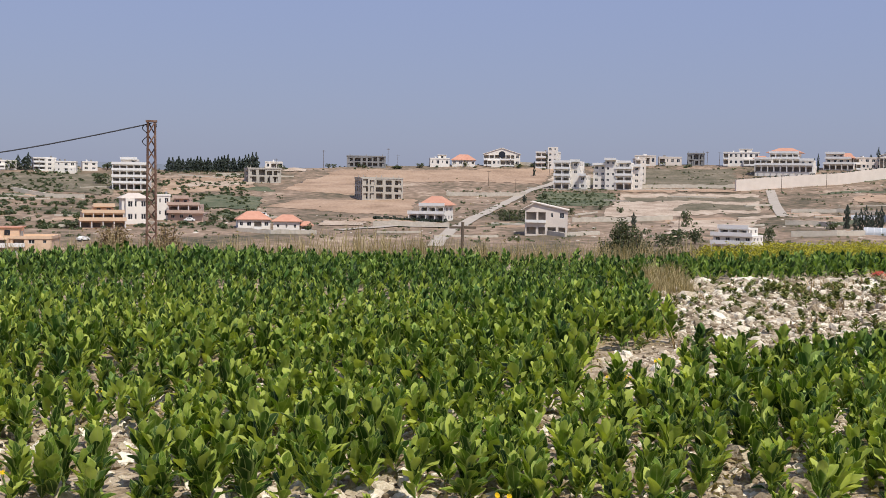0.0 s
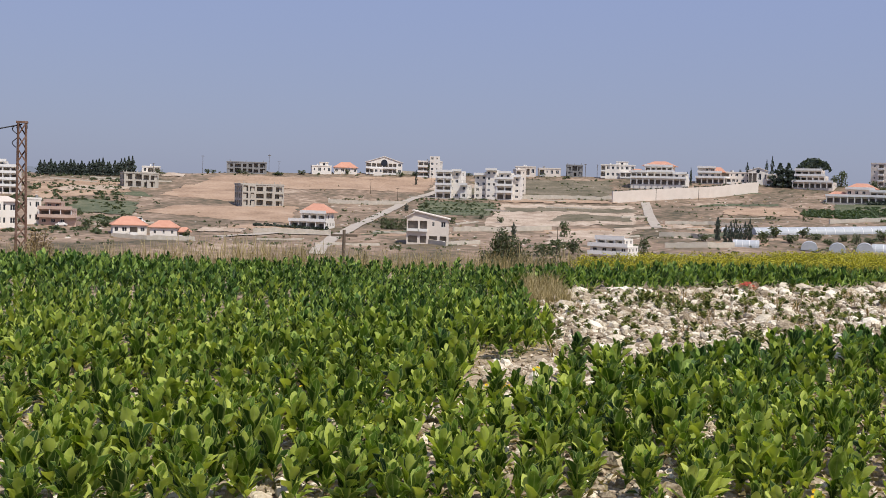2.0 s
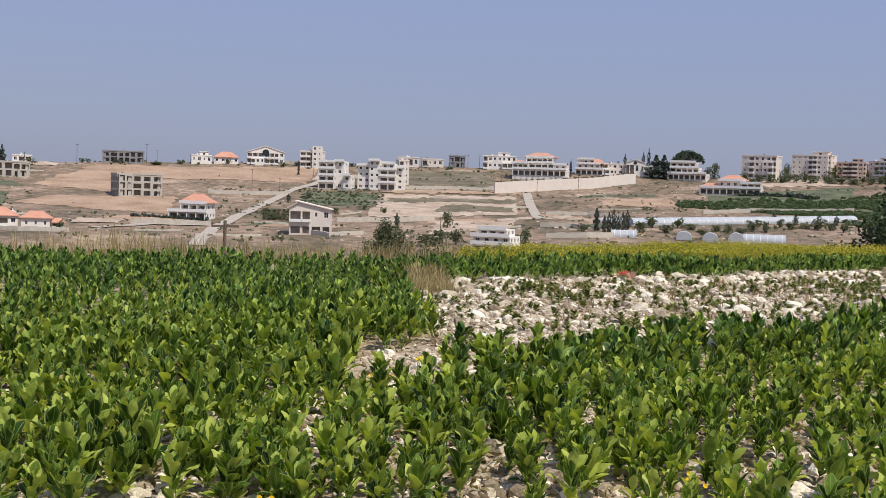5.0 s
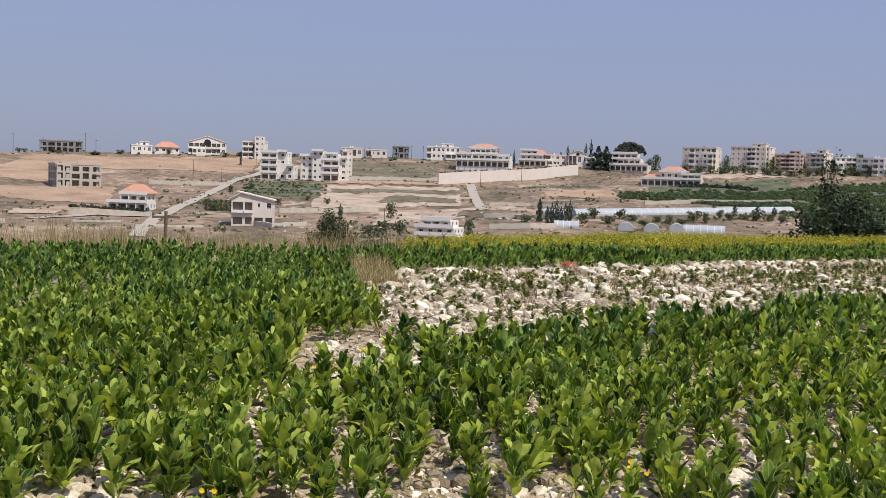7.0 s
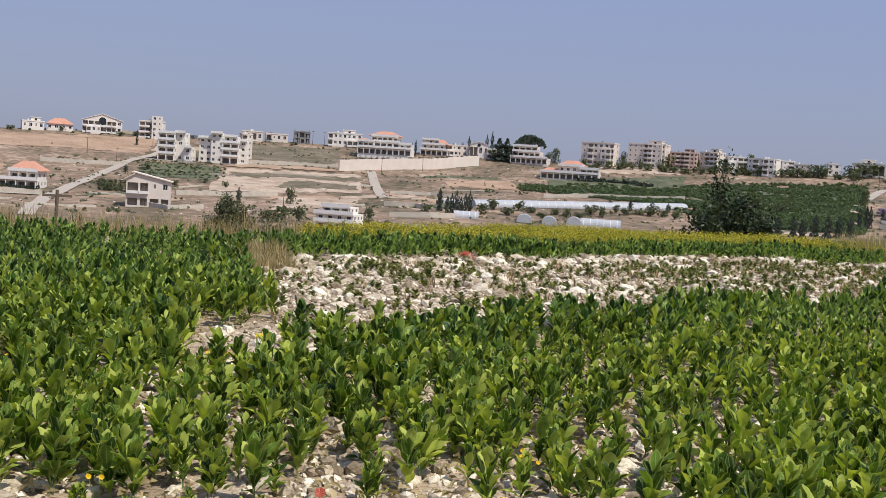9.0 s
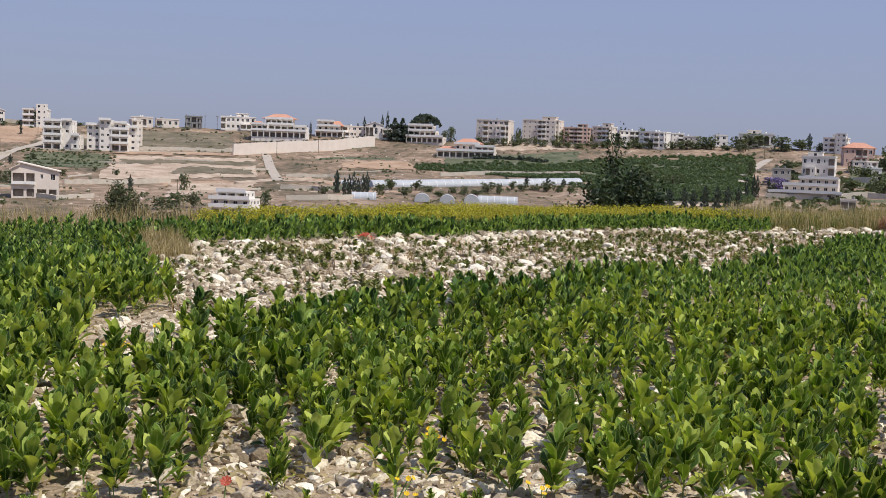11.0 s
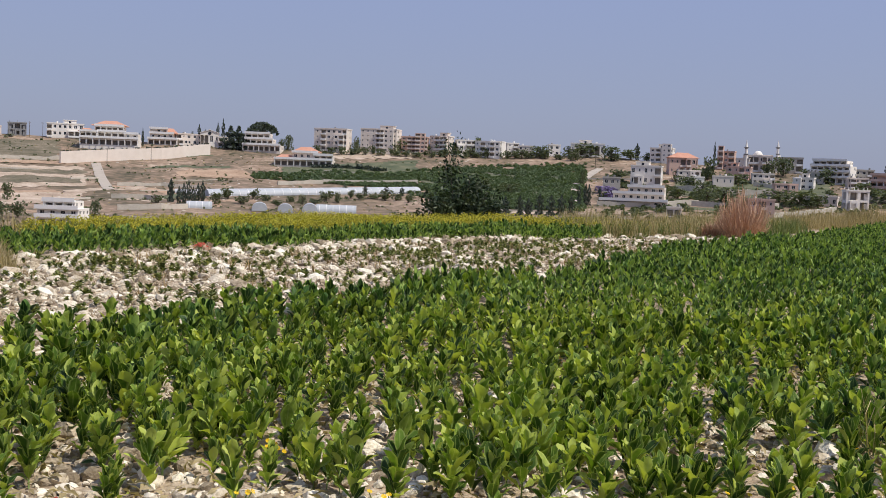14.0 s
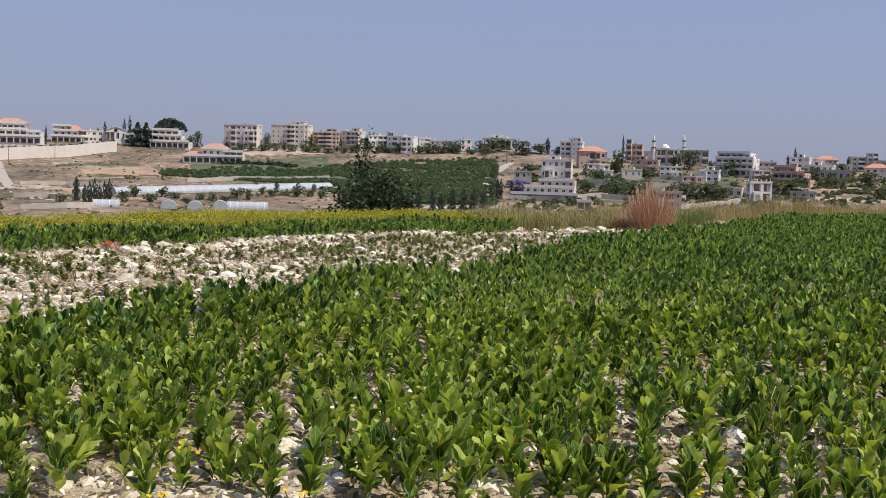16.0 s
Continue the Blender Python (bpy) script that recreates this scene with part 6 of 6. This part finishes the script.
# ---- bushes near the brow ----
def limb_bush(name, bearing, dist, high, wide, mat, leaf, count, label, spike=0.0, seed=1):
    """A bush of limbs and leaves: several stems fan out and carry the leaves."""
    r2 = random.Random(seed)
    x, y = spot(bearing, dist)
    root = tagged(new(name), label, "bush")
    root.matrix_basis = pose(x, y, ground(x, y) - 0.05, 0, 0, -bearing)
    limbs, V, F = [], [], []
    for i in range(26):
        t = r2.uniform(0, 6.283)
        reach = wide / 2 * r2.uniform(0.2, 1.0)
        top = high * r2.uniform(0.6, 0.92) * (1 - 0.5 * reach / (wide / 2))
        if i == 0 and spike:
            t, reach, top = 0, 0.05, high
        limbs.append((Vector((0, 0, 0.0)), Vector((math.cos(t) * reach - spike * (i == 0), math.sin(t) * reach * 0.8, top))))
    bm = bmesh.new()
    for a, b in limbs:
        d = b - a
        bmesh.ops.create_cone(bm, segments=5, radius1=0.03, radius2=0.008, depth=d.length, matrix=Matrix.Translation((a + b) / 2) @ d.to_track_quat("Z", "Y").to_matrix().to_4x4())
    part("woody_stem", bm, BARK, root, "dark branching limbs")
    for _ in range(count):
        a, b = r2.choice(limbs)
        u = r2.random() ** 0.6
        c = a + (b - a) * u + Vector((r2.gauss(0, 1), r2.gauss(0, 1), r2.gauss(0, 0.8))) * wide * 0.055
        c.z = max(c.z, 0.05)
        d = Vector((r2.uniform(-1, 1), r2.uniform(-1, 1), r2.uniform(-0.6, 1))).normalized()
        w = d.cross(Vector((r2.uniform(-1, 1), r2.uniform(-1, 1), r2.uniform(-1, 1)))).normalized()
        s = leaf * r2.uniform(0.6, 1.3)
        n = len(V)
        V += [tuple(c - d * s), tuple(c - w * s * 0.5), tuple(c + d * s), tuple(c + w * s * 0.5)]
        F.append((n, n + 1, n + 2, n + 3))
    child("foliage", mesh("foliage", V, F, mat), root)


limb_bush("leafy_bush", 34.6, 44, 4.5, 4.1, BUSHLEAF, 0.085, 12000, "large dark leafy bush beyond the mustard strip", spike=0.55, seed=4)
limb_bush("leafy_bush", 9.35, 27.5, 2.0, 1.5, GREYBUSH, 0.036, 8000, "grey-green round bush below the field brow", seed=6)
limb_bush("leafy_bush", 1.9, 27, 1.35, 0.6, GREYBUSH, 0.026, 1500, "small grey-green bush below the field brow", seed=8)
limb_bush("leafy_bush", 11.7, 29, 1.7, 1.5, GREYBUSH, 0.03, 3600, "greyish-green thin bush below the field brow", seed=12)
limb_bush("leafy_bush", 12.9, 29.5, 1.6, 1.0, GREYBUSH, 0.03, 2400, "greyish-green thin bush below the field brow", seed=13)
limb_bush("dry_bush", -16.6, 26.2, 1.9, 1.5, DRYLEAF, 0.028, 6000, "dry brown bush around the power pole", seed=9)
limb_bush("dry_bush", -13.9, 26.2, 1.8, 1.1, DRYLEAF, 0.028, 4500, "dry brown bush around the power pole", seed=10)


def twig_bush(bearing, dist, wide, high, count, label, seed, stuff=None, thin=0.006):
    """A dry bush of thin curved twigs that rise from a broad foot and lean outwards."""
    r2 = random.Random(seed)
    x, y = spot(bearing, dist)
    V, F = [], []
    for _ in range(count):
        t, k = r2.uniform(0, 6.283), r2.random() ** 0.5
        lump = 1 + 0.35 * noise.noise((math.cos(t) * 2, math.sin(t) * 2, seed))
        tip = Vector((math.cos(t) * k * wide / 2, math.sin(t) * k * wide / 2, high * lump * (1 - 0.55 * k * k) * r2.uniform(0.35, 1.0)))
        start = Vector((tip.x * 0.6, tip.y * 0.6, tip.z * r2.uniform(0.0, 0.35)))
        side = Vector((-math.sin(t) + r2.gauss(0, 0.5), math.cos(t) + r2.gauss(0, 0.5), 0)).normalized() * thin
        mid = (start + tip) / 2 + Vector((r2.gauss(0, 0.06), r2.gauss(0, 0.06), r2.gauss(0.03, 0.04)))
        n = len(V)
        V += [tuple(p + q) for p in (start, mid, tip) for q in (-side, side)]
        F += [(n, n + 1, n + 3, n + 2), (n + 2, n + 3, n + 5, n + 4)]
    ob = new("dry_bush", mesh("dry_bush", V, F, stuff or TUMBLE))
    ob.matrix_basis = pose(x, y, ground(x, y) - 0.02)
    tagged(ob, label, "bush")


twig_bush(48.9, 38, 2.0, 1.75, 1500, "russet dry bush of fine twigs at the end of the stones", 21)
twig_bush(47.5, 38.5, 1.4, 0.6, 600, "low russet dry weed beside the stones", 22)
twig_bush(24.4, 37, 1.5, 0.8, 1500, "russet dry bush behind the mustard", 23)
twig_bush(55.6, 7.0, 0.3, 0.55, 34, "pale dry weed stalks among tobacco plants", 25, STRAW, 0.0022)
twig_bush(57.9, 6.6, 0.3, 0.4, 30, "pale dry weed stalks among tobacco plants", 26, STRAW, 0.0022)
twig_bush(21.6, 22.8, 0.5, 0.22, 300, "reddish dry weed among the rubble", 24)


def boulder(bearing, dist, size, seed):
    r2 = random.Random(seed)
    x, y = spot(bearing, dist)
    ob = new("boulder", stone_meshes[seed % 6])
    ob.matrix_basis = pose(x, y, ground(x, y) + size * 0.1, 0, 0, r2.uniform(0, 360)) @ Matrix.Diagonal((size * 1.3, size, size * 0.9, 1))
    tagged(ob, "large pale limestone boulder at the field edge", "boulder", "boulders at the field edge")


for i, (b, d, s) in enumerate(((41.5, 33.5, 0.45), (42.3, 34.5, 0.5), (43.1, 35, 0.42), (43.9, 36, 0.5), (44.8, 36.5, 0.4), (45.7, 37, 0.45), (46.4, 37.5, 0.5), (48.9, 36.4, 0.42), (49.4, 37, 0.55), (50.6, 38, 0.35), (51.6, 38.5, 0.5), (52.0, 38.8, 0.4), (38.6, 30.5, 0.35), (29.2, 26.5, 0.42), (30.1, 26.8, 0.38), (16.6, 20.7, 0.3), (18.0, 21.0, 0.32), (20.9, 22.6, 0.34))):
    boulder(b, d, s * 0.85, 100 + i)


# ---- wild flowers ----
def flower(bearing, dist, high, petal_mat, label, heads, size, seed):
    r2 = random.Random(seed)
    x, y = spot(bearing, dist)
    root = tagged(new("wildflower"), label, "flower")
    root.matrix_basis = pose(x, y, ground(x, y) - 0.01)
    for _ in range(heads):
        hx, hy, hz = r2.gauss(0, 0.045), r2.gauss(0, 0.045), high * r2.uniform(0.75, 1.1)
        bm = bmesh.new()
        bmesh.ops.create_cone(bm, segments=4, radius1=0.004, radius2=0.003, depth=math.hypot(hz, hx, hy), matrix=Matrix.Translation((hx / 2, hy / 2, hz / 2)) @ Vector((hx, hy, hz)).to_track_quat("Z", "Y").to_matrix().to_4x4())
        part("stem", bm, STEM, root)
        bm = bmesh.new()
        tilt = pose(hx, hy, hz, r2.uniform(10, 60), 0, r2.uniform(-40, 40))
        for k in range(8):
            a = k * math.pi / 4
            c = [(0, 0, 0), (size * math.cos(a - 0.36), size * math.sin(a - 0.36), 0.006), (size * 1.15 * math.cos(a), size * 1.15 * math.sin(a), 0.01), (size * math.cos(a + 0.36), size * math.sin(a + 0.36), 0.006)]
            bm.faces.new([bm.verts.new(tilt @ Vector(q)) for q in c])
        part("petals", bm, petal_mat, root, "bright petals")


FLOWERS = [
    (-2.76, 8.56, 'daisy', 4),
    (-0.60, 8.65, 'daisy', 3),
    (9.45, 9.07, 'daisy', 6),
    (11.04, 9.94, 'daisy', 5),
    (9.17, 8.92, 'daisy', 4),
    (3.55, 5.43, 'daisy', 2),
    (36.90, 6.09, 'daisy', 2),
    (33.59, 6.41, 'daisy', 2),
    (-17.01, 8.42, 'daisy', 5),
    (-7.91, 8.81, 'daisy', 3),
    (-0.31, 8.76, 'daisy', 3),
    (-21.50, 6.12, 'daisy', 2),
    (9.46, 9.08, 'daisy', 4),
    (25.46, 6.17, 'daisy', 1),
    (37.65, 6.03, 'daisy', 2),
    (23.52, 5.17, 'daisy', 2),
    (24.66, 4.99, 'daisy', 2),
    (31.18, 5.21, 'daisy', 2),
    (25.56, 6.16, 'daisy', 2),
    (31.17, 5.24, 'daisy', 2),
    (23.45, 5.20, 'daisy', 1),
    (37.63, 6.02, 'daisy', 2),
    (51.72, 5.80, 'daisy', 3),
    (52.38, 5.58, 'daisy', 3),
    (54.46, 7.04, 'daisy', 2),
    (49.96, 5.57, 'daisy', 2),
    (25.57, 6.18, 'daisy', 2),
    (37.65, 6.01, 'daisy', 2),
    (51.96, 5.70, 'daisy', 3),
    (59.46, 10.41, 'daisy', 2),
    (56.44, 16.14, 'daisy', 1),
    (14.50, 4.94, 'poppy', 1),
    (21.41, 21.89, 'poppy', 14),
    (21.58, 21.61, 'poppy', 8),
]
for i, (b, d, kind, n) in enumerate(FLOWERS):
    if kind == "poppy":
        flower(b, d, 0.22, POPPY, "red poppy blossoms among the stones", n, 0.024, i)
    else:
        flower(b, d, 0.15, DAISY, "yellow daisy-like wildflower between tobacco plants", n, 0.013, i)


# ---- parked vehicles ----
def car(bearing, dist, turn, paint, label, length=4.3, high=1.45):
    x, y = spot(bearing, dist)
    root = tagged(new("car"), label, "car")
    root.matrix_basis = pose(x, y, ground(x, y) + 0.15, 0, 0, -bearing + turn)
    l, w = length / 2, 0.85
    bm = bmesh.new()
    side = [(-l, 0.3), (-l, 0.85), (-l * 0.75, 0.95), (-l * 0.5, high), (l * 0.35, high), (l * 0.6, 0.98), (l * 0.97, 0.8), (l, 0.3)]
    a = [bm.verts.new((px_, -w * (0.82 if z > 1.2 else 1), z)) for px_, z in side]
    b = [bm.verts.new((px_, w * (0.82 if z > 1.2 else 1), z)) for px_, z in side]
    bm.faces.new(a)
    bm.faces.new(b[::-1])
    for i in range(8):
        bm.faces.new((a[i], b[i], b[(i + 1) % 8], a[(i + 1) % 8]))
    part("body", bm, paint, root)
    for s in (-1, 1):
        bm = bmesh.new()
        boxes(bm, -l * 0.45, l * 0.32, s * w * 0.92 - 0.03, s * w * 0.92 + 0.03, 0.98, high - 0.12)
        part("side_window", bm, GLASS, root, "dark side glass")
        for e in (-1, 1):
            bm = bmesh.new()
            bmesh.ops.create_cone(bm, segments=14, radius1=0.32, radius2=0.32, depth=0.2, cap_ends=True, matrix=pose(e * l * 0.62, s * w * 0.95, 0.3, 90))
            part("wheel", bm, WIRE, root, "black tyre")


car(-9.25, 478, 20, TRIM, "white van parked beside a field", 5.2, 2.1)
car(-18.0, 372, 40, TRIM, "white car parked below a peach house")
car(-12.9, 455, -10, TRIM, "white car parked beside a garden wall")
